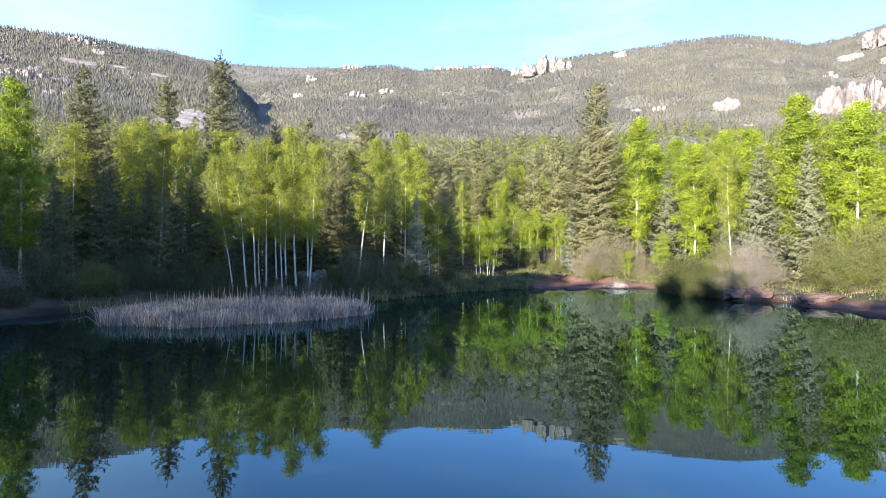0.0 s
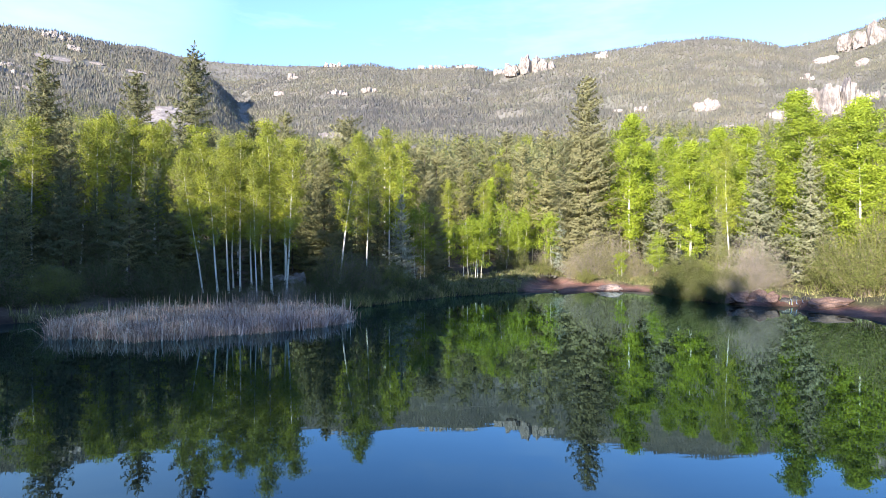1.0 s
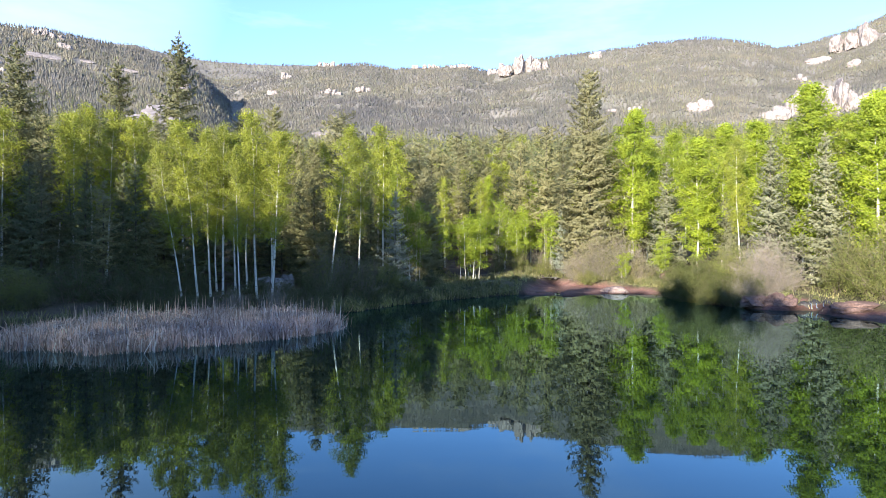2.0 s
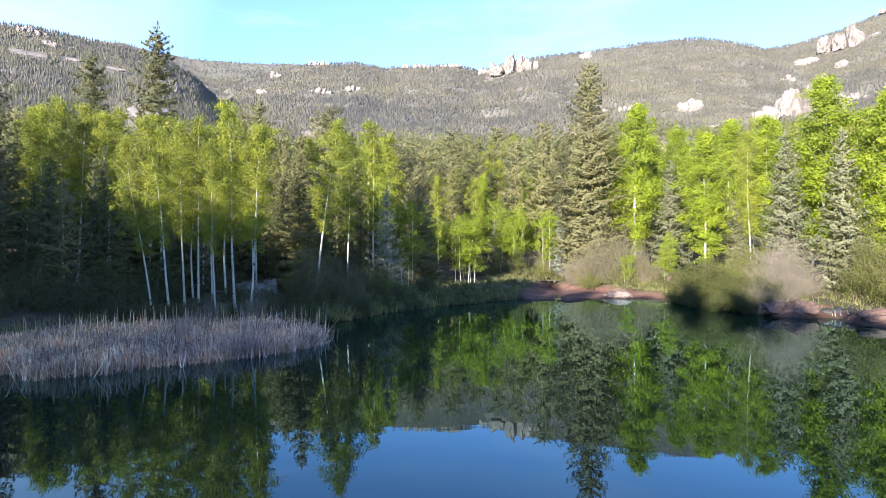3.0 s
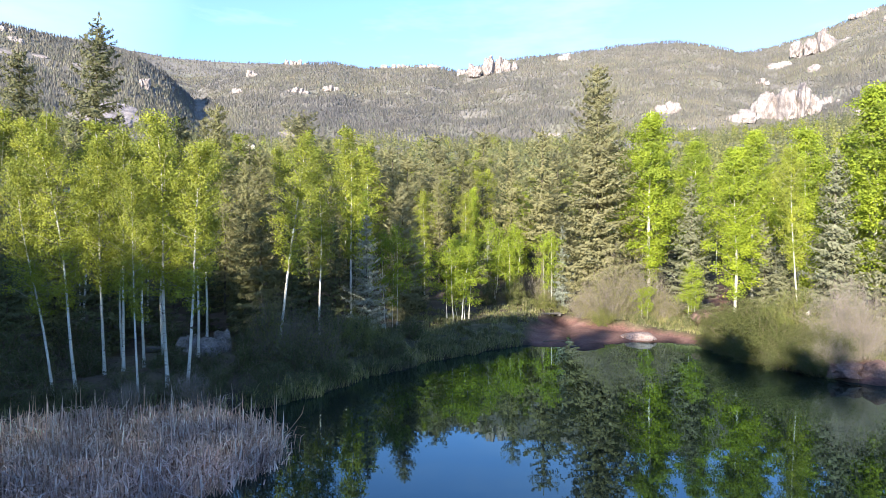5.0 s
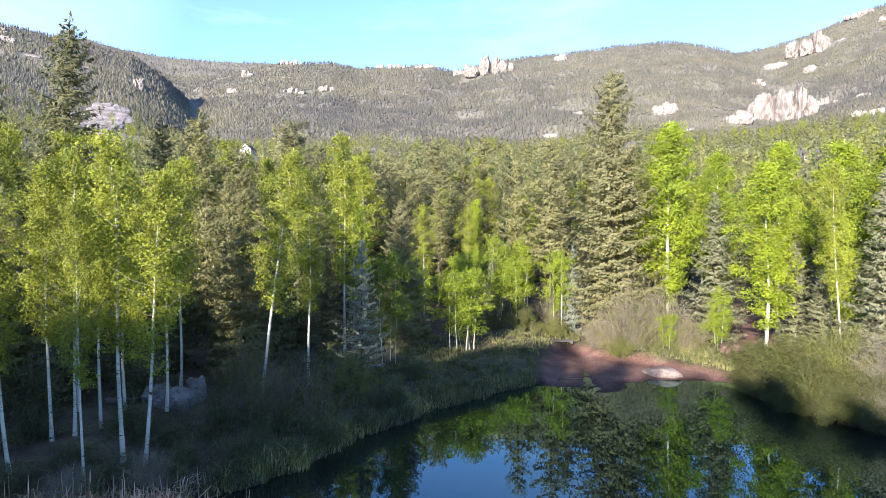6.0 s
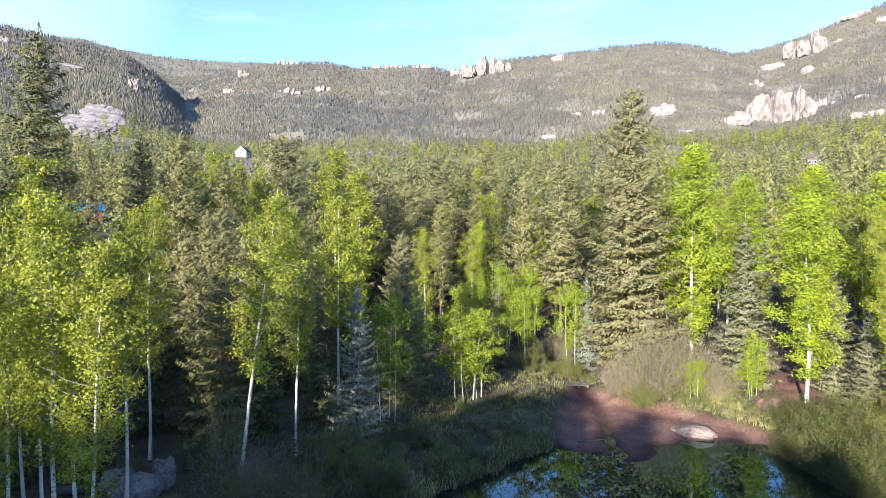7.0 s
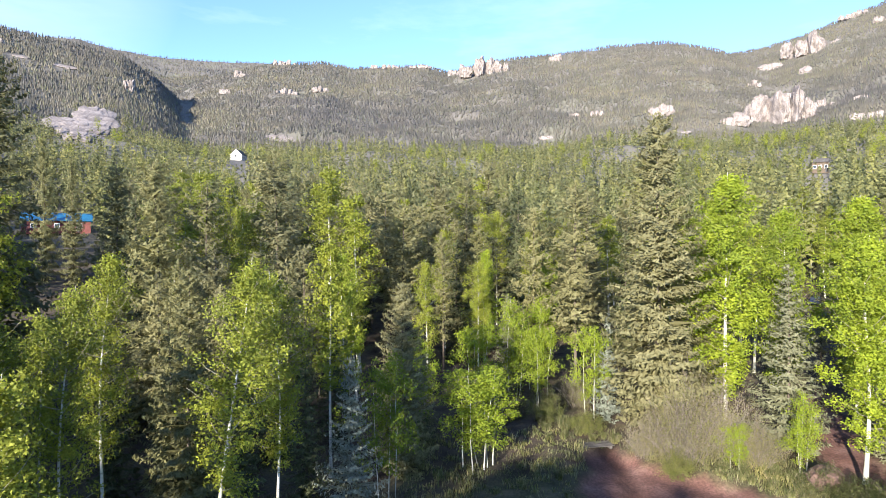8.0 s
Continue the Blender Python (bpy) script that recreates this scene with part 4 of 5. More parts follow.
def outcrop(x, y, w, h, count, number):
    """A bare rock on the slope: a row of rounded buttresses, or one sheet that lies along the hill."""
    far = math.hypot(x, y)
    ux, uy = x / far, y / far
    rise = float(np.clip((gz(x + 15 * ux, y + 15 * uy) - gz(x - 15 * ux, y - 15 * uy)) / 30, 0.25, 0.6))
    slab = count == 0
    root = tagged(new("rock_outcrop"), "pale sheet of bare granite lying along the wooded slope" if slab else "pale pink granite buttresses on the wooded mountainside", "rock", "outcrops on the mountains")
    root.matrix_basis = pose(x, y, gz(x, y), 0, 0, -math.degrees(math.atan2(x, y)))
    spread = [(rng.uniform(-0.36, 0.36) * w, rng.uniform(-0.1, 1.1) * h, w * rng.uniform(0.16, 0.34), rng.uniform(0.3, 0.65)) for _ in range(8 if w > 30 else 3)] if slab else []
    for k in range(count):
        q = (k + 0.5) / count - 0.5
        spread.append((q * w + rng.normal() * 0.04 * w, rng.uniform(-0.1, 0.15) * h, w / count * (rng.uniform(0.42, 0.58) if count > 2 else rng.uniform(0.65, 0.8)), (1 - 1.5 * q * q) * rng.uniform(0.68, 1.1)))
    h = h if slab else h * (1.05 if w > 80 else 0.85)
    for k, (across, back, half, tall) in enumerate(spread):
        if slab:
            deep = h / rise * 0.5 * tall
            me = rock_mesh("slab", half, deep, 0.02 * h + 1.0, ROCK, number * 7 + k, 0.4, 4, 0.3)
            for v in me.vertices:
                v.co.z += v.co.y * rise
            ob = piece("slab", me, root)
            ob.location = (across, deep + back, (deep + back) * rise + 0.5)
        else:
            me = rock_mesh("buttress", half, 0.5 * h * tall, 0.6 * h * tall, ROCK, number * 7 + k, 0.36, 4 if w > 40 else 3, 0.45)
            ob = piece("buttress", me, root)
            ob.location = (across, 0.42 * h + back, 0.4 * h * tall + 0.2 * back)
            ob.rotation_euler = (rng.normal() * 0.06, rng.normal() * 0.06, rng.normal() * 0.3)


for number, row in enumerate(OUTCROPS):
    outcrop(*row, number)


# ---- reeds, grass and shrubs ----
def strips(x, y, z, h, width, lean, kink):
    """Upright dry blades of two bent pieces each, as triangles."""
    n = len(x)
    a = rng.uniform(0, 2 * np.pi, n)
    side = np.stack([np.cos(a), np.sin(a), np.zeros(n)], 1) * (width / 2)[:, None]
    b = rng.uniform(0, 2 * np.pi, n)
    way = np.stack([np.cos(b), np.sin(b), np.zeros(n)], 1)
    foot = np.stack([x, y, z], 1)
    knee = foot + way * (lean * h * 0.6)[:, None]
    knee[:, 2] += h * 0.65
    tip = knee + way * (kink * h * 0.5)[:, None]
    tip[:, 2] += h * 0.35 * (1 - 0.9 * kink)
    v = np.stack([foot - side, foot + side, knee + side, knee - side, tip], 1).reshape(-1, 3)
    k = np.arange(n)[:, None] * 5
    f = np.concatenate([k + [0, 1, 2], k + [0, 2, 3], k + [3, 2, 4]], 0)
    return v, f


def reed_bed():
    n = 22000
    u = rng.uniform(-1, 1, n)
    thick = np.clip(1 - u * u, 0.004, 1) ** 0.72 * (1 + 0.07 * np.sin(9 * u) + 0.05 * np.sin(23 * u))
    x, y = -13.6 + 8.3 * u + rng.normal(0, 0.25, n), 39.6 + 6.9 * thick * rng.uniform(-1, 1, n) + rng.normal(0, 0.2, n)
    some = rng.random(n) < 0.35 + 0.65 * thick
    x, y, thick = x[some], y[some], thick[some]
    n = len(x)
    x = x + 0.25 * (y - 39.4)
    h = rng.uniform(0.5, 1.3, n) * (1.0 + 0.18 * waves(x, y, 3.0, 61)) * (0.5 + 0.5 * np.clip(thick * 2.2, 0, 1))
    low = rng.random(n) < 0.26
    lean = np.abs(rng.normal(0, 0.24, n)) + low * rng.uniform(0.3, 1.0, n)
    v, f = strips(x, y, np.full(n, -0.12), h, rng.uniform(0.018, 0.052, n), lean, np.where(rng.random(n) < 0.8, rng.uniform(0.5, 1.8, n), rng.uniform(0, 0.25, n)))
    k = 170
    u = rng.uniform(-0.92, 0.88, k)
    tx, ty = -13.6 + 8.3 * u + 0.6, 39.6 + 7.4 * np.clip(1 - u * u, 0.01, 1) ** 0.72 * rng.uniform(0.1, 1.0, k)
    v2, f2 = strips(tx + 0.25 * (ty - 39.4), ty, np.full(k, -0.12), rng.uniform(1.4, 1.9, k), rng.uniform(0.02, 0.04, k), np.abs(rng.normal(0, 0.06, k)), rng.uniform(0, 0.12, k))
    v, f = np.concatenate([v, v2]), np.concatenate([f, f2 + len(v)])
    tagged(new("reed_bed", mesh_of("reed_bed", v, f, REED)), "dense bed of pale dry reeds standing in the pond", "reeds", kind="stuff")


def bank_grass():
    n = 220000
    x, y = rng.uniform(-9, 46, n), rng.uniform(28, 92, n)
    near = rng.random(n) < 0.35
    x, y = np.where(near, rng.uniform(-6, 15, n), x), np.where(near, rng.uniform(48, 80, n), y)
    more = np.arange(n) > n * 0.93
    x, y = np.where(more, rng.uniform(15, 26.5, n), x), np.where(more, rng.uniform(64, 75, n), y)
    d = shore(x, y)
    tuft = waves(x, y, 2.0, 71) + 0.5 * waves(x, y, 7, 72)
    delta = (sand(x, y) < 0.4) | (edge_distance(BLUFF, x, y) < -0.3)
    keep = (d > 0.1) & (d < 15) & ~delta & (trail(x, y) < 0.2) & ((tuft > rng.uniform(-0.5, 1.0, n)) | more | (d < 1.5) & (x < 12))
    x, y = x[keep], y[keep]
    n = len(x)
    tuft = tuft[keep]
    lush = (x > 15) & (x < 26.5) & (y > 64) & (y < 75)
    tuft = np.where(lush, tuft + 0.2, tuft)
    h = rng.uniform(0.15, 0.55, n) * (0.6 + 0.6 * np.clip(tuft, 0, 1.2)) * (1 + 0.35 * np.clip(waves(x, y, 5, 73), -1, 1))
    v, f = strips(x, y, ground(x, y) - 0.03, h, rng.uniform(0.015, 0.035, n), np.abs(rng.normal(0, 0.35, n)), rng.uniform(0.2, 0.9, n))
    tagged(new("bank_grass", mesh_of("bank_grass", v, f, GRASS)), "tufts of green and straw-coloured grass along the banks", "grass", kind="stuff")


def shore_sedge():
    """Blades that hang over the water along the grassy banks."""
    a, b = POND, np.roll(POND, -1, axis=0)
    length = np.hypot(*(b - a).T)
    n = 45000
    k = rng.choice(len(a), n, p=length / length.sum())
    t = rng.random(n)[:, None]
    spot = a[k] + (b[k] - a[k]) * t
    across = np.stack([(b - a)[k, 1], -(b - a)[k, 0]], 1) / length[k][:, None]
    spot = spot + across * rng.normal(0.0, 0.35, n)[:, None]
    x, y = spot[:, 0], spot[:, 1]
    d = shore(x, y)
    keep = (d > -0.15) & (d < 0.8) & (sand(x, y) > 0.5) & (y > 40) & ~((x > 20) & (y < 53)) & (waves(x, y, 1.7, 75) > rng.uniform(-1.2, 0.6, n))
    x, y = x[keep], y[keep]
    n = len(x)
    h = rng.uniform(0.3, 1.0, n) * (1 + 0.4 * np.clip(waves(x, y, 4, 76), -1, 1))
    v, f = strips(x, y, np.maximum(ground(x, y), 0.0) - 0.03, h, rng.uniform(0.018, 0.04, n), np.abs(rng.normal(0.2, 0.4, n)), rng.uniform(0.4, 1.4, n))
    tagged(new("shore_sedge", mesh_of("shore_sedge", v, f, GRASS)), "drooping sedge hanging over the water's edge", "grass", kind="stuff")


def tussock(x, y, h):
    """A rounded clump of long arching grass."""
    n = 150
    a, q = rng.uniform(0, 6.28, n), 0.22 * h * np.sqrt(rng.random(n))
    v, f = strips(q * np.cos(a), q * np.sin(a), np.zeros(n), h * rng.uniform(0.5, 1.0, n), rng.uniform(0.012, 0.026, n), rng.uniform(0.1, 0.6, n), rng.uniform(0.4, 1.3, n))
    ob = tagged(new("grass_tussock", mesh_of("grass_tussock", v, f, GRASS)), "rounded clump of long arching grass on the bank", "grass", "tussocks on the bank")
    ob.location = (x, y, gz(x, y) - 0.04)


reed_bed()
bank_grass()
shore_sedge()
for k in range(16):
    tussock(rng.uniform(10.5, 17.0), rng.uniform(75.8, 79.5), rng.uniform(0.8, 1.4))
spots = 0
while spots < 150:
    x, y = (rng.uniform(-6, 30), rng.uniform(44, 80)) if spots < 80 else ((rng.uniform(-5, 10), rng.uniform(48, 66)) if spots < 125 else (rng.uniform(16, 26), rng.uniform(64, 73)))
    d = float(shore(np.array([x]), np.array([y]))[0])
    if 0.4 < d < 7 and float(sand(np.array([x]), np.array([y]))[0]) > 0.6 and trail(np.array([x]), np.array([y]))[0] == 0:
        tussock(x, y, rng.uniform(0.5, 1.05))
        spots += 1
SHRUBS = {}


def shrub(kind, label, stems, leaves, size, bark, leaf, spread=1.0, thick=0.011, twigs=4):
    """A model shrub of height 1 and about the same half width: arching stems and twigs, and leaves on them."""
    paths, centres = [], []
    for s in range(stems):
        a, out = rng.uniform(0, 6.28), rng.uniform(0.1, 1.0) * spread
        q = np.linspace(0, 1, 6)
        top = rng.uniform(0.55, 1.0) * (1 - 0.55 * (out / spread) ** 2)
        line = np.stack([np.cos(a) * out * (0.4 + 0.6 * q ** 1.2) + 0.04 * np.sin(q * 7 + s), np.sin(a) * out * (0.4 + 0.6 * q ** 1.2) + 0.04 * np.cos(q * 6 + s), top * q ** 0.85], 1)
        line += np.cumsum(rng.normal(size=(6, 3)) * 0.035, axis=0) * q[:, None]
        paths.append((line, np.linspace(thick, thick * 0.35, 6)))
        for t in range(twigs):
            q0 = rng.uniform(0.15, 0.97)
            at = np.array([np.interp(q0, q, line[:, j]) for j in range(3)])
            tip = at + rng.normal(size=3) * [0.13, 0.13, 0.09] + [0, 0, 0.1]
            paths.append((np.stack([at, tip]), np.array([0.45, 0.2]) * thick))
            k = leaves // (stems * twigs)
            if k:
                centres.append(at + (tip - at) * rng.uniform(0.1, 1.1, (k, 1)) + rng.normal(size=(k, 3)) * 0.045)
    root = tagged(new("shrub"), label, "shrub", "shrubs round the pond")
    piece("branchwork", mesh_of("branchwork", *tubes(paths, 3), bark), root)
    if centres:
        k, hubs = leaves // 2, 22
        hub = rng.normal(size=(hubs, 3))
        hub[:, 2] = np.abs(hub[:, 2])
        hub *= (rng.uniform(0.35, 0.9, hubs) / np.linalg.norm(hub, axis=1))[:, None] * np.array([spread, spread, 0.9])
        pick, ball = rng.integers(hubs, size=k), rng.normal(size=(k, 3))
        ball *= (rng.random(k) ** 0.45 / np.linalg.norm(ball, axis=1))[:, None] * rng.uniform(0.16, 0.32, hubs)[pick][:, None]
        p = hub[pick] + ball
        p[:, 2] = np.abs(p[:, 2]) + 0.03
        outward = np.concatenate([np.concatenate(centres) * [1, 1, 0.8], ball * 3 + p]) + [0, 0, 0.2]
        centres = np.concatenate([*centres, p])
        v, f = blades(centres, size * rng.uniform(0.7, 1.3, len(centres)), size * 0.5, None, 1.0, outward, 0.7)
        piece("foliage", mesh_of("foliage", v, f, leaf), root)
    SHRUBS[kind] = root


shrub("willow", "rounded willow shrub in fresh green leaf", 60, 11000, 0.032, TWIG, WILLOW_LEAF, 1.0, 0.005)
shrub("alder", "low willow shrub leaning over the water, leaves darkened as in shade", 60, 12000, 0.034, TWIG, DIM_WILLOW_LEAF, 1.0, 0.0045)
shrub("bare", "pale leafless willow shrub with tangled grey-pink twigs", 230, 4200, 0.02, PALE_TWIG, BROWN_LEAF, 1.0, 0.0026, 9)
shrub("brown", "brownish budding shrub with dense twigs", 120, 5600, 0.034, PALE_TWIG, BROWN_LEAF, 1.0, 0.0042, 8)
shrub("dark", "leafy green shrub under the trees", 30, 4200, 0.044, TWIG, UNDER_LEAF)
shrub("open", "open willow shrub with upright stems and sparse new leaves", 46, 1300, 0.036, TWIG, WILLOW_LEAF, 0.8, 0.006, 6)


def bush(kind, x, y, h, wide):
    m = pose(x, y, gz(x, y) - 0.1, 0, 0, rng.uniform(0, 360)) @ Matrix.Diagonal((wide, wide, h, 1))
    return copy_thing(SHRUBS[kind], m)


# shrubs: kind, x, y, height, half width
BANK_SHRUBS = [
    ("bare", 28.0, 53.4, 5.0, 3.1), ("bare", 26.8, 51.6, 3.2, 2.2), ("bare", 25.0, 52.6, 2.2, 2.0), ("alder", 24.2, 58.6, 3.8, 3.0), ("alder", 23.6, 55.4, 3.2, 2.8),
    ("alder", 24.4, 61.4, 2.4, 2.4), ("alder", 23.9, 53.4, 2.4, 2.0), ("alder", 25.0, 52.2, 2.6, 2.4), ("alder", 26.0, 61.0, 3.2, 2.6), ("willow", 27, 57.5, 4.4, 3.0),
    ("alder", 25.6, 63.6, 2.2, 2.0), ("bare", 24.0, 60.6, 1.4, 1.4), ("bare", 23.6, 53.4, 1.5, 1.4), ("bare", 22.9, 55.6, 1.2, 1.2), ("bare", 23.2, 57.8, 1.2, 1.3),
    ("bare", 24.5, 51.6, 1.6, 1.3), ("willow", 36.6, 50.2, 7.0, 4.2), ("willow", 33.0, 47.0, 4.6, 3.4), ("willow", 39.8, 46.6, 7.2, 4.2),
    ("willow", 34.5, 53.0, 5.0, 2.8), ("bare", 41, 51, 7.4, 3.2), ("brown", 31.5, 56.2, 2.2, 1.8),
]
BANK_SHRUBS_TOO = [
    ("alder", 23.0, 60.6, 1.8, 1.6), ("alder", 22.7, 58.0, 2.0, 1.8), ("alder", 22.6, 55.4, 2.0, 1.8), ("alder", 23.1, 53.0, 2.0, 1.8), ("alder", 24.0, 51.0, 1.8, 1.6), ("bare", 24.5, 50.8, 2.0, 1.6),
    ("willow", 31, 63.5, 2.0, 1.8),
]
INLET_SHRUBS = [
    ("brown", 19.2, 71.6, 5.2, 3.2), ("brown", 22.4, 72.2, 5.2, 3.2), ("brown", 20.8, 74.0, 5.8, 3.2), ("brown", 17.2, 73.0, 3.0, 2.0), ("willow", 18.2, 70.4, 1.9, 1.5), ("brown", 23.8, 70.6, 3.6, 2.2), ("dark", 0.2, 62.4, 1.6, 1.7),
    ("dark", 1.6, 76.5, 2.6, 2.0), ("dark", 1.5, 59.0, 0.7, 1.0), ("dark", 3.7, 60.8, 0.8, 1.1), ("dark", 6.2, 62.6, 0.6, 0.9), ("willow", 14.6, 77.8, 2.0, 1.6),
    ("willow", 12.0, 79.8, 3.0, 1.8), ("dark", 25.2, 66.0, 1.8, 1.6), ("brown", 16.0, 84, 3.4, 2.0), ("dark", 9.4, 82, 3.2, 1.8),
]
SHADE_SHRUBS = [
    ("open", -8.2, 54.4, 4.8, 2.4), ("open", -6.6, 53.4, 4.0, 2.0), ("bare", -7.2, 54.6, 3.2, 1.4), ("open", -5.0, 53.6, 3.8, 2.2), ("dark", -4.8, 56.6, 3.0, 2.4),
    ("willow", -3.6, 58.8, 2.6, 2.2), ("dark", -9.4, 52.4, 2.2, 1.9), ("dark", -6.6, 51.6, 1.9, 1.8), ("dark", -3.2, 60.6, 2.2, 2.0), ("bare", -10.4, 46.9, 1.7, 1.3),
    ("bare", -12.9, 46.4, 1.4, 1.2), ("dark", -15.2, 46.5, 1.3, 1.7), ("dark", -11.6, 47.0, 1.3, 1.5), ("dark", -18.6, 46.4, 1.3, 1.8), ("dark", -20.5, 46.8, 1.6, 1.8),
    ("dark", -16.8, 46.6, 1.3, 1.7), ("dark", -14.0, 48.4, 1.2, 1.6), ("dark", -9.6, 48.2, 1.4, 1.7), ("dark", -7.2, 49.0, 1.5, 1.6), ("dark", -4.4, 51.4, 1.3, 1.3),
    ("dark", -10.8, 50.6, 1.5, 1.7), ("dark", -13.6, 53.0, 1.4, 1.8),
]
SHADE_SHRUBS_TOO = [
    ("dark", -17.8, 52.4, 1.9, 2.0), ("dark", -1.6, 57.2, 1.4, 1.5), ("dark", -12.4, 51.0, 1.5, 1.6), ("dark", -18.8, 49.4, 2.2, 2.2), ("dark", -21.5, 48.0, 2.4, 2.4),
    ("dark", -24.2, 47.4, 2.6, 2.6), ("willow", -27.0, 45.5, 3.0, 2.6), ("dark", -29.4, 42.5, 3.4, 2.8), ("bare", -30.8, 39.5, 3.4, 2.8), ("dark", -27.4, 42.6, 1.6, 2.0),
    ("dark", -28.8, 39.0, 1.7, 2.0), ("dark", -29.9, 35.4, 1.8, 2.2), ("dark", -30.6, 31.6, 2.0, 2.4), ("dark", -25.4, 44.6, 1.4, 1.9), ("dark", -32.6, 33.6, 2.6, 2.6),
    ("dark", -33.0, 37.0, 4.4, 3.2), ("dark", -35.0, 41.0, 5.0, 3.2), ("dark", -31.0, 46.5, 4.2, 3.0), ("dark", -26.5, 51.0, 3.4, 2.8), ("dark", -22.5, 53.0, 3.0, 2.6),
    ("dark", -19.8, 55.0, 2.8, 2.6), ("dark", -15.0, 58.0, 2.2, 2.2),
]
SHADE_SHRUBS_MORE = [
    ("dark", -10.0, 59.6, 2.6, 2.2), ("dark", -7.6, 47.5, 0.9, 1.2), ("dark", -5.4, 49.8, 0.8, 1.0), ("dark", -3.9, 51.8, 1.0, 1.1), ("dark", -2.4, 54.4, 0.8, 1.0),
    ("dark", -0.4, 56.9, 0.9, 1.2),
]
for row in BANK_SHRUBS + BANK_SHRUBS_TOO + INLET_SHRUBS + SHADE_SHRUBS + SHADE_SHRUBS_TOO + SHADE_SHRUBS_MORE:
    bush(*row)

# the models themselves do not stand in the place
for model in [root for models in STOCK.values() for root, _ in models] + list(SHRUBS.values()):
    for ob in (*model.children_recursive, model):
        bpy.data.objects.remove(ob)


# ---- stones, planks and buildings ----
def stone(x, y, sx, sy, sz, mat, seed, label, sink=0.2, jag=0.22):
    ob = tagged(new("boulder", rock_mesh("boulder", sx, sy, sz, mat, seed, jag, 3, 0.3 if jag > 0.3 else 0.0)), label, "boulder")
    ob.matrix_basis = pose(x, y, gz(x, y) + sz * (0.6 - sink), 0, 0, rng.uniform(0, 360))


stone(19.1, 64.9, 1.3, 0.85, 0.42, PALE_STONE, 3, "flat pale pinkish slab at the water's edge", 0.3, 0.3)
stone(-12.6, 56.6, 0.95, 0.75, 0.8, BOULDER, 5, "grey weathered boulder under the aspens", 0.25, 0.34)
stone(-13.9, 57.2, 0.8, 0.7, 0.7, BOULDER, 6, "grey weathered boulder under the aspens", 0.25, 0.34)
stone(-12.0, 57.8, 0.6, 0.6, 1.0, BOULDER, 9, "grey weathered boulder under the aspens", 0.25, 0.34)
stone(25.7, 66.6, 1.3, 0.9, 0.8, RED_ROCK, 12, "rounded tan boulder beside the dirt track")
stone(24.9, 50.0, 1.0, 0.7, 0.5, RED_ROCK, 14, "broken ledge of reddish rock at the bank", 0.55, 0.5)
stone(26.0, 49.3, 0.9, 0.6, 0.55, RED_ROCK, 24, "broken ledge of reddish rock at the bank", 0.55, 0.5)
stone(27.0, 49.2, 0.8, 0.7, 0.5, RED_ROCK, 15, "broken ledge of reddish rock at the bank", 0.5, 0.5)
stone(29.2, 45.4, 1.5, 0.9, 0.4, RED_ROCK, 16, "low slab of reddish rock on the bank", 0.6, 0.45)
stone(31.6, 39.4, 0.8, 0.7, 0.7, BOULDER, 17, "grey boulder beside the bank")


def cascade(x, y, turn):
    """A little step of dark wet stones with thin strands of falling water."""
    wet = plain("wet_stone", (0.02, 0.02, 0.022), (0.07, 0.065, 0.06), 1.5, 0.25, 0.5)
    foam = plain("falling_water", (0.1, 0.13, 0.17), (0.24, 0.29, 0.35), 6.0, 0.15, 0.3)
    root = tagged(new("cascade"), "small cascade over dark wet stones into the pond", "cascade")
    root.matrix_basis = pose(x, y, 0.0, 0, 0, turn)
    for k, (sx, sy, h) in enumerate(((-0.8, 0.1, 0.45), (-0.2, 0.35, 0.55), (0.5, 0.3, 0.5), (1.0, 0.0, 0.4), (0.2, -0.15, 0.2))):
        ob = piece("stone", rock_mesh("stone", 0.5, 0.45, h, wet, 30 + k, 0.25, 2), root)
        ob.location = (sx, sy, h * 0.45)
    for k, sx in enumerate((-0.45, -0.1, 0.35)):
        q = np.linspace(0, 1, 6)
        line = np.stack([sx + 0.25 * q + 0.05 * np.sin(q * 6 + k), -0.15 - 0.4 * q, 0.55 - 0.55 * q ** 1.6], 1)
        piece("strand", mesh_of("strand", *tubes([(line, 0.02 + 0.02 * q)], 6), foam, True), root)


cascade(28.5, 48.2, -38)


def plank_bridge(x, y, turn):
    """Weathered planks laid over two short beams across the inlet ditch."""
    root = tagged(new("plank_bridge"), "small weathered plank bridge over the inlet ditch", "bridge")
    root.matrix_basis = pose(x, y, gz(x, y) + 0.12, 0, 0, turn)
    for side in (-0.95, 0.95):
        part("beam", box(bmesh.new(), side - 0.1, -0.6, -0.2, side + 0.1, 0.6, 0.0, 0.02), OLD_WOOD, root)
    for k in range(5):
        y0 = -0.58 + k * 0.235
        ob = part("plank", box(bmesh.new(), -1.25, y0, 0.003, 1.25, y0 + 0.21, 0.055, 0.01), OLD_WOOD, root)
        ob.rotation_euler = (0, 0, rng.normal() * 0.015)


plank_bridge(14.5, 75.6, 4)


def fallen_log(x, y, length, radius, turn, tilt=2):
    q = np.linspace(0, 1, 9)
    line = np.stack([(q - 0.5) * length, 0.06 * length * np.sin(q * 5) * 0.3, np.full(9, radius * 0.7)], 1)
    ob = tagged(new("log", mesh_of("log", *tubes([(line, radius * (1 - 0.5 * q))], 8), OLD_WOOD, True)), "grey fallen branch lying on the bank", "log")
    ob.matrix_basis = pose(x, y, gz(x, y), 0, tilt, turn)


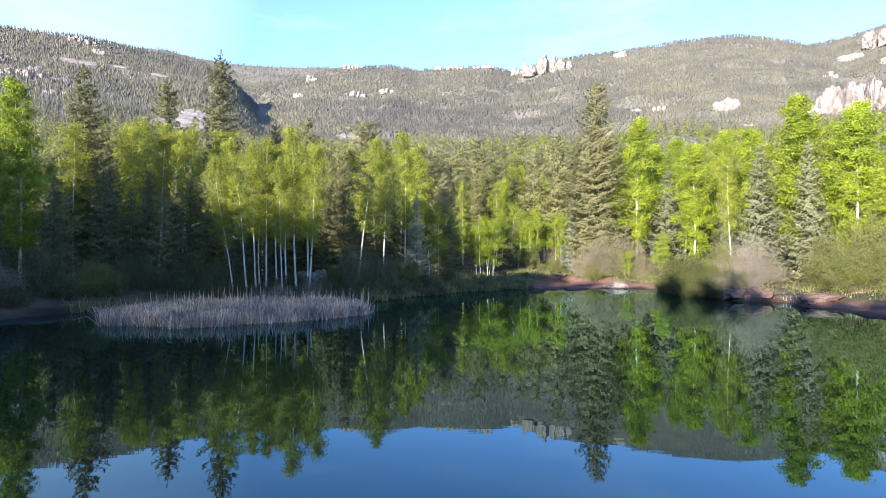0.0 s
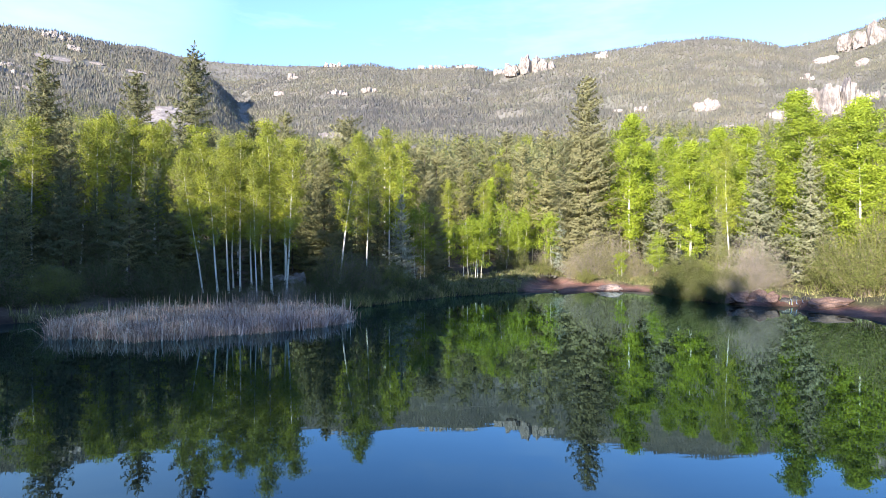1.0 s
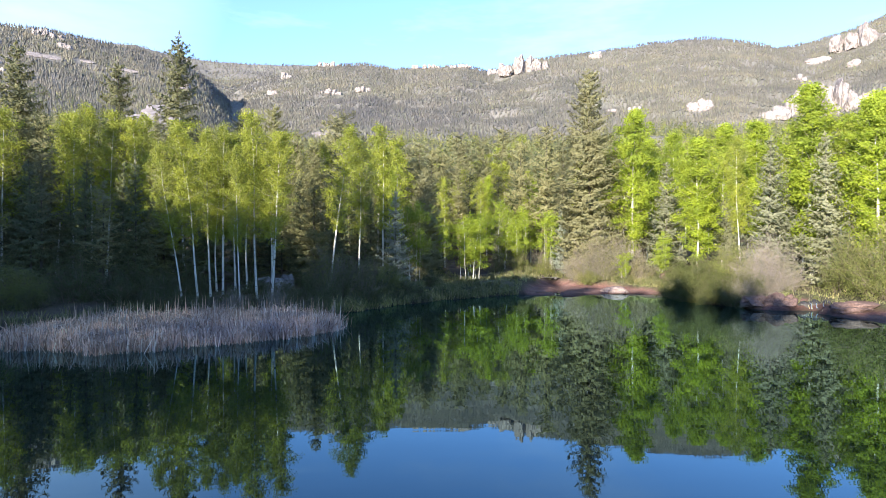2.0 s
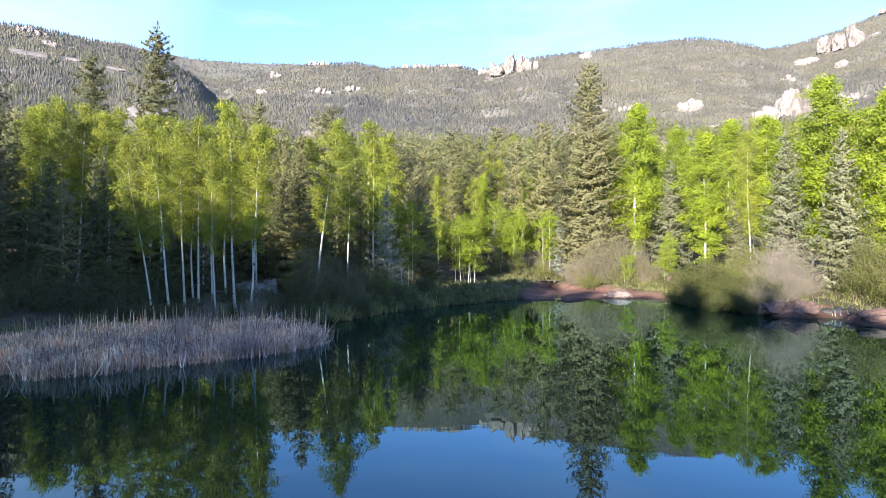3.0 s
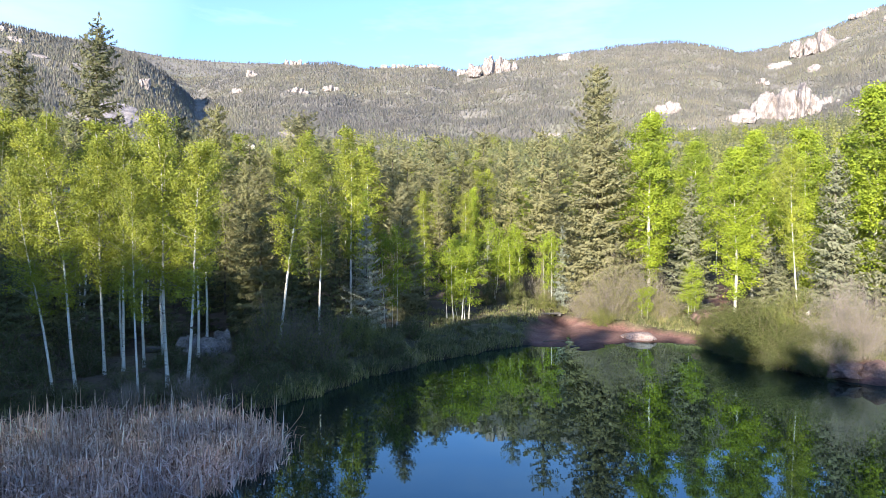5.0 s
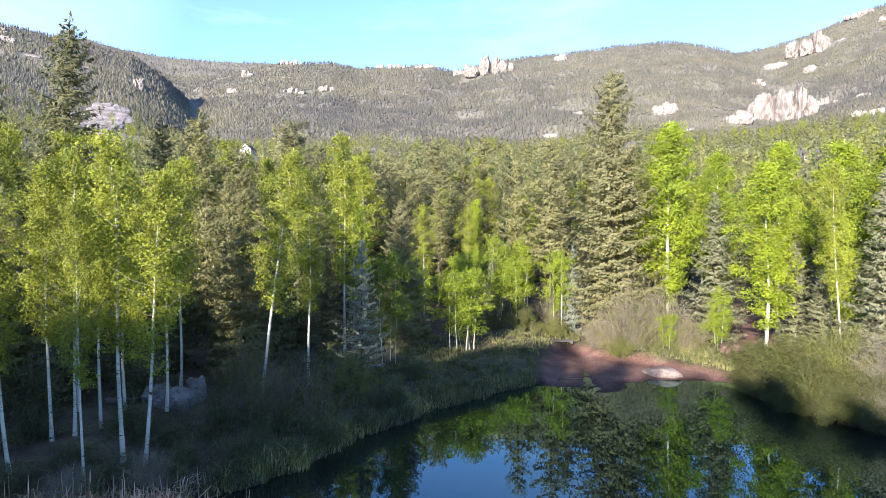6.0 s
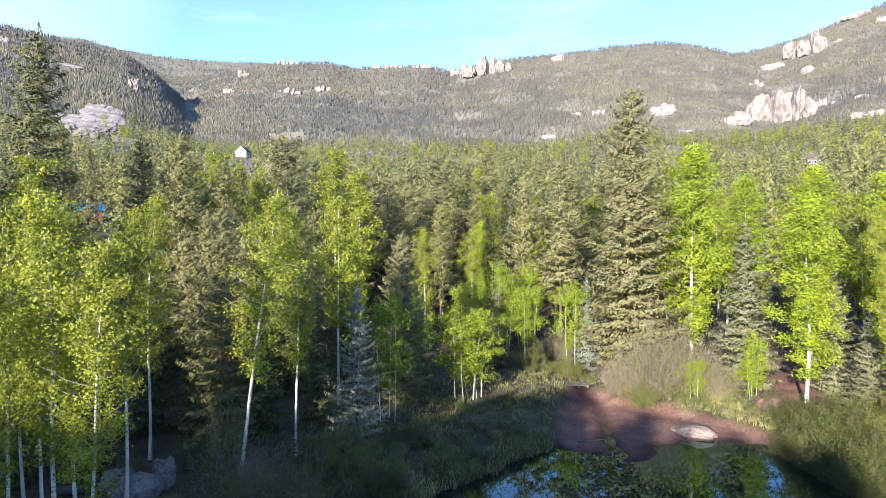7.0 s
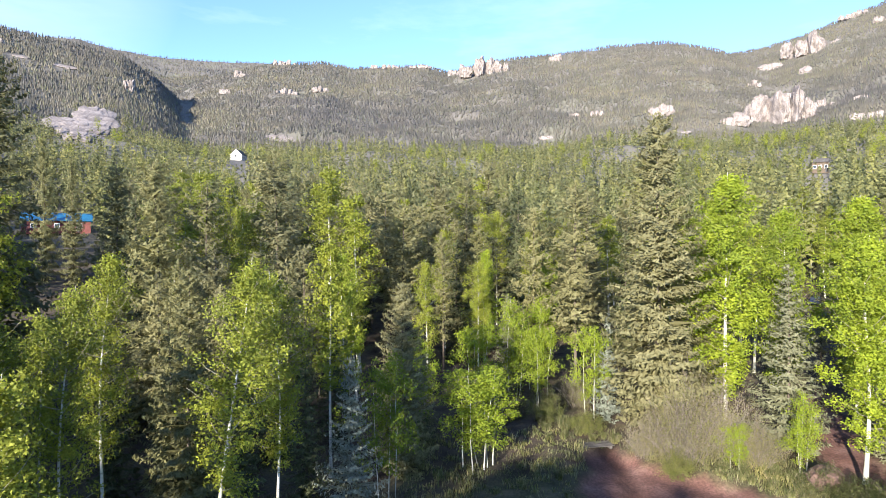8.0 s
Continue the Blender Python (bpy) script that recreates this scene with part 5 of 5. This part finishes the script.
fallen_log(13.2, 62.6, 1.6, 0.05, 30)
fallen_log(11.8, 64.2, 1.9, 0.05, 15)
fallen_log(-14.6, 57.0, 3.6, 0.22, 8)

# ---- houses, shed and car ----
SIDING = plain("pale_siding", (0.4, 0.37, 0.34), (0.54, 0.51, 0.48), 0.8, 0.8, 0.2, (1, 1, 6))
BROWN_SIDING = plain("brown_siding", (0.075, 0.056, 0.04), (0.13, 0.1, 0.072), 0.8, 0.8, 0.2, (1, 1, 6))
DARK_ROOF = plain("dark_shingle", (0.06, 0.055, 0.05), (0.13, 0.12, 0.11), 1.0, 0.9, 0.4)
BLUE_ROOF = plain("blue_metal_roof", (0.015, 0.1, 0.2), (0.03, 0.17, 0.3), 0.5, 0.45, 0.1)
RED_WALL = plain("dull_red_wall", (0.13, 0.045, 0.04), (0.2, 0.075, 0.065), 0.8, 0.8, 0.2)
TRIM = plain("white_trim", (0.68, 0.67, 0.64), (0.8, 0.79, 0.76), 1.0, 0.6, 0.1)
GLASS, _, _, glass_p = material("window_glass", 0.05)
glass_p.inputs["Base Color"].default_value = (0.02, 0.025, 0.03, 1)
glass_p.inputs["Specular IOR Level"].default_value = 0.6


def house(x, y, turn, wide, deep, high, pitch, wall, roof, label, windows=3):
    """A gabled house: walls, two roof slopes, windows with frames, a door and a chimney."""
    root = tagged(new("house"), label, "house")
    root.matrix_basis = pose(x, y, gz(x, y) - 0.4, 0, 0, turn)
    w, d, rise = wide / 2, deep / 2, pitch * deep / 2
    bm = bmesh.new()
    low = [bm.verts.new((sx * w, sy * d, 0)) for sx, sy in ((-1, -1), (1, -1), (1, 1), (-1, 1))]
    top = [bm.verts.new((sx * w, sy * d, high)) for sx, sy in ((-1, -1), (1, -1), (1, 1), (-1, 1))]
    peak = [bm.verts.new((sx * w, 0, high + rise)) for sx in (-1, 1)]
    bm.faces.new(low[::-1])
    bm.faces.new((low[0], low[1], top[1], top[0]))
    bm.faces.new((low[2], low[3], top[3], top[2]))
    bm.faces.new((low[1], low[2], top[2], peak[1], top[1]))
    bm.faces.new((low[3], low[0], top[0], peak[0], top[3]))
    bm.faces.new((top[0], top[1], peak[1], peak[0]))
    bm.faces.new((top[2], top[3], peak[0], peak[1]))
    part("wall", bm, wall, root)
    for sign in (-1, 1):
        slope = math.atan2(rise, d)
        run = math.hypot(rise, d) + 0.6
        ob = part("roof", box(bmesh.new(), -w - 0.5, -run / 2, 0.03, w + 0.5, run / 2, 0.2, 0.03), roof, root)
        ob.matrix_basis = pose(0, sign * (d + 0.5) / 2, high + rise / 2 - 0.15 * pitch, math.degrees(-sign * slope), 0, 0)
    for k in range(windows):
        at = (k + 0.5) / windows * wide - w
        for sy in (-1, 1):
            ob = part("window", box(bmesh.new(), at - 0.55, sy * (d + 0.02) - 0.04, high * 0.45, at + 0.55, sy * (d + 0.02) + 0.04, high * 0.45 + 1.2, 0.01), GLASS, root)
            part("window_frame", box(bmesh.new(), at - 0.68, sy * d - 0.03, high * 0.45 - 0.14, at + 0.68, sy * d + 0.03, high * 0.45 + 1.34, 0.01), TRIM, ob)
    part("window", box(bmesh.new(), w - 0.02, -0.6, high * 0.6, w + 0.06, 0.6, high * 0.6 + 1.4, 0.01), GLASS, root)
    part("window", box(bmesh.new(), -w - 0.06, -0.6, high * 0.6, -w + 0.02, 0.6, high * 0.6 + 1.4, 0.01), GLASS, root)
    part("door", box(bmesh.new(), w * 0.55, -d - 0.07, 0.4, w * 0.55 + 0.95, -d + 0.02, 2.5, 0.01), DARK_ROOF, root)
    part("chimney", box(bmesh.new(), -w * 0.4, d * 0.25, high, -w * 0.4 + 0.8, d * 0.25 + 0.8, high + rise + 0.9, 0.03), BOULDER, root)


house(-108, 498, 78, 9, 9, 4.6, 0.9, SIDING, DARK_ROOF, "white gabled house among the hillside conifers")
house(-52, 610, 5, 14, 9, 5.0, 0.5, SIDING, DARK_ROOF, "pale low house on the wooded foothill")
house(200, 284, -35, 6.5, 6, 5.0, 0.6, BROWN_SIDING, DARK_ROOF, "brown timber house with a dark roof among trees")
house(-97, 221, 24, 17, 10, 3.8, 0.45, RED_WALL, BLUE_ROOF, "long low red building with a bright blue roof")

CAR_PAINT = plain("dark_blue_paint", (0.012, 0.018, 0.04), (0.02, 0.03, 0.06), 0.7, 0.25, 0.02)
TYRE = plain("tyre_rubber", (0.02, 0.02, 0.02), (0.035, 0.035, 0.035), 3.0, 0.9, 0.2)
METAL = plain("wheel_metal", (0.4, 0.4, 0.41), (0.55, 0.55, 0.56), 4.0, 0.35, 0.05)


def car(x, y, turn):
    """A dark estate car: lower body, glazed cabin with a roof, lamps and four wheels."""
    root = tagged(new("car"), "dark blue car parked on the drive between trees", "car")
    root.matrix_basis = pose(x, y, gz(x, y), 0, 0, turn)
    bm = bmesh.new()
    outline = ((-2.25, 0.35), (-2.3, 0.85), (-1.9, 1.0), (0.85, 1.0), (1.9, 0.88), (2.25, 0.7), (2.25, 0.35))
    rows_ = [[bm.verts.new((px, sy * (0.9 if 0.4 < pz < 0.95 else 0.84), pz)) for px, pz in outline] for sy in (-1, 1)]
    for k in range(len(outline)):
        j = (k + 1) % len(outline)
        bm.faces.new((rows_[0][k], rows_[0][j], rows_[1][j], rows_[1][k]))
    bm.faces.new(rows_[0][::-1])
    bm.faces.new(rows_[1])
    bmesh.ops.bevel(bm, geom=list(bm.edges), offset=0.05, segments=2, affect="EDGES")
    part("body", bm, CAR_PAINT, root)
    bm = bmesh.new()
    foot = [bm.verts.new(c) for c in ((-2.05, -0.8, 0.99), (1.0, -0.8, 0.99), (1.0, 0.8, 0.99), (-2.05, 0.8, 0.99))]
    crown = [bm.verts.new(c) for c in ((-1.75, -0.62, 1.48), (0.25, -0.62, 1.48), (0.25, 0.62, 1.48), (-1.75, 0.62, 1.48))]
    for k in range(4):
        bm.faces.new((foot[k], foot[(k + 1) % 4], crown[(k + 1) % 4], crown[k]))
    bm.faces.new(crown)
    part("windows", bm, GLASS, root).name = "glazing"
    part("roof", box(bmesh.new(), -1.85, -0.66, 1.483, 0.3, 0.66, 1.54, 0.02), CAR_PAINT, root)
    for wx in (-1.4, 1.4):
        for wy in (-0.82, 0.82):
            bm = bmesh.new()
            bmesh.ops.create_cone(bm, cap_ends=True, segments=20, radius1=0.33, radius2=0.33, depth=0.22)
            bmesh.ops.bevel(bm, geom=list(bm.edges), offset=0.03, segments=1, affect="EDGES")
            wheel = part("wheel", bm, TYRE, root)
            wheel.matrix_basis = pose(wx, wy, 0.33, 90, 0, 0)
            bm = bmesh.new()
            bmesh.ops.create_cone(bm, cap_ends=True, segments=16, radius1=0.2, radius2=0.18, depth=0.24)
            part("rim", bm, METAL, wheel)
    for wy in (-0.62, 0.62):
        part("headlight", box(bmesh.new(), 2.2, wy - 0.15, 0.6, 2.27, wy + 0.15, 0.74, 0.01), GLASS, root)


car(68.7, 122, 60)
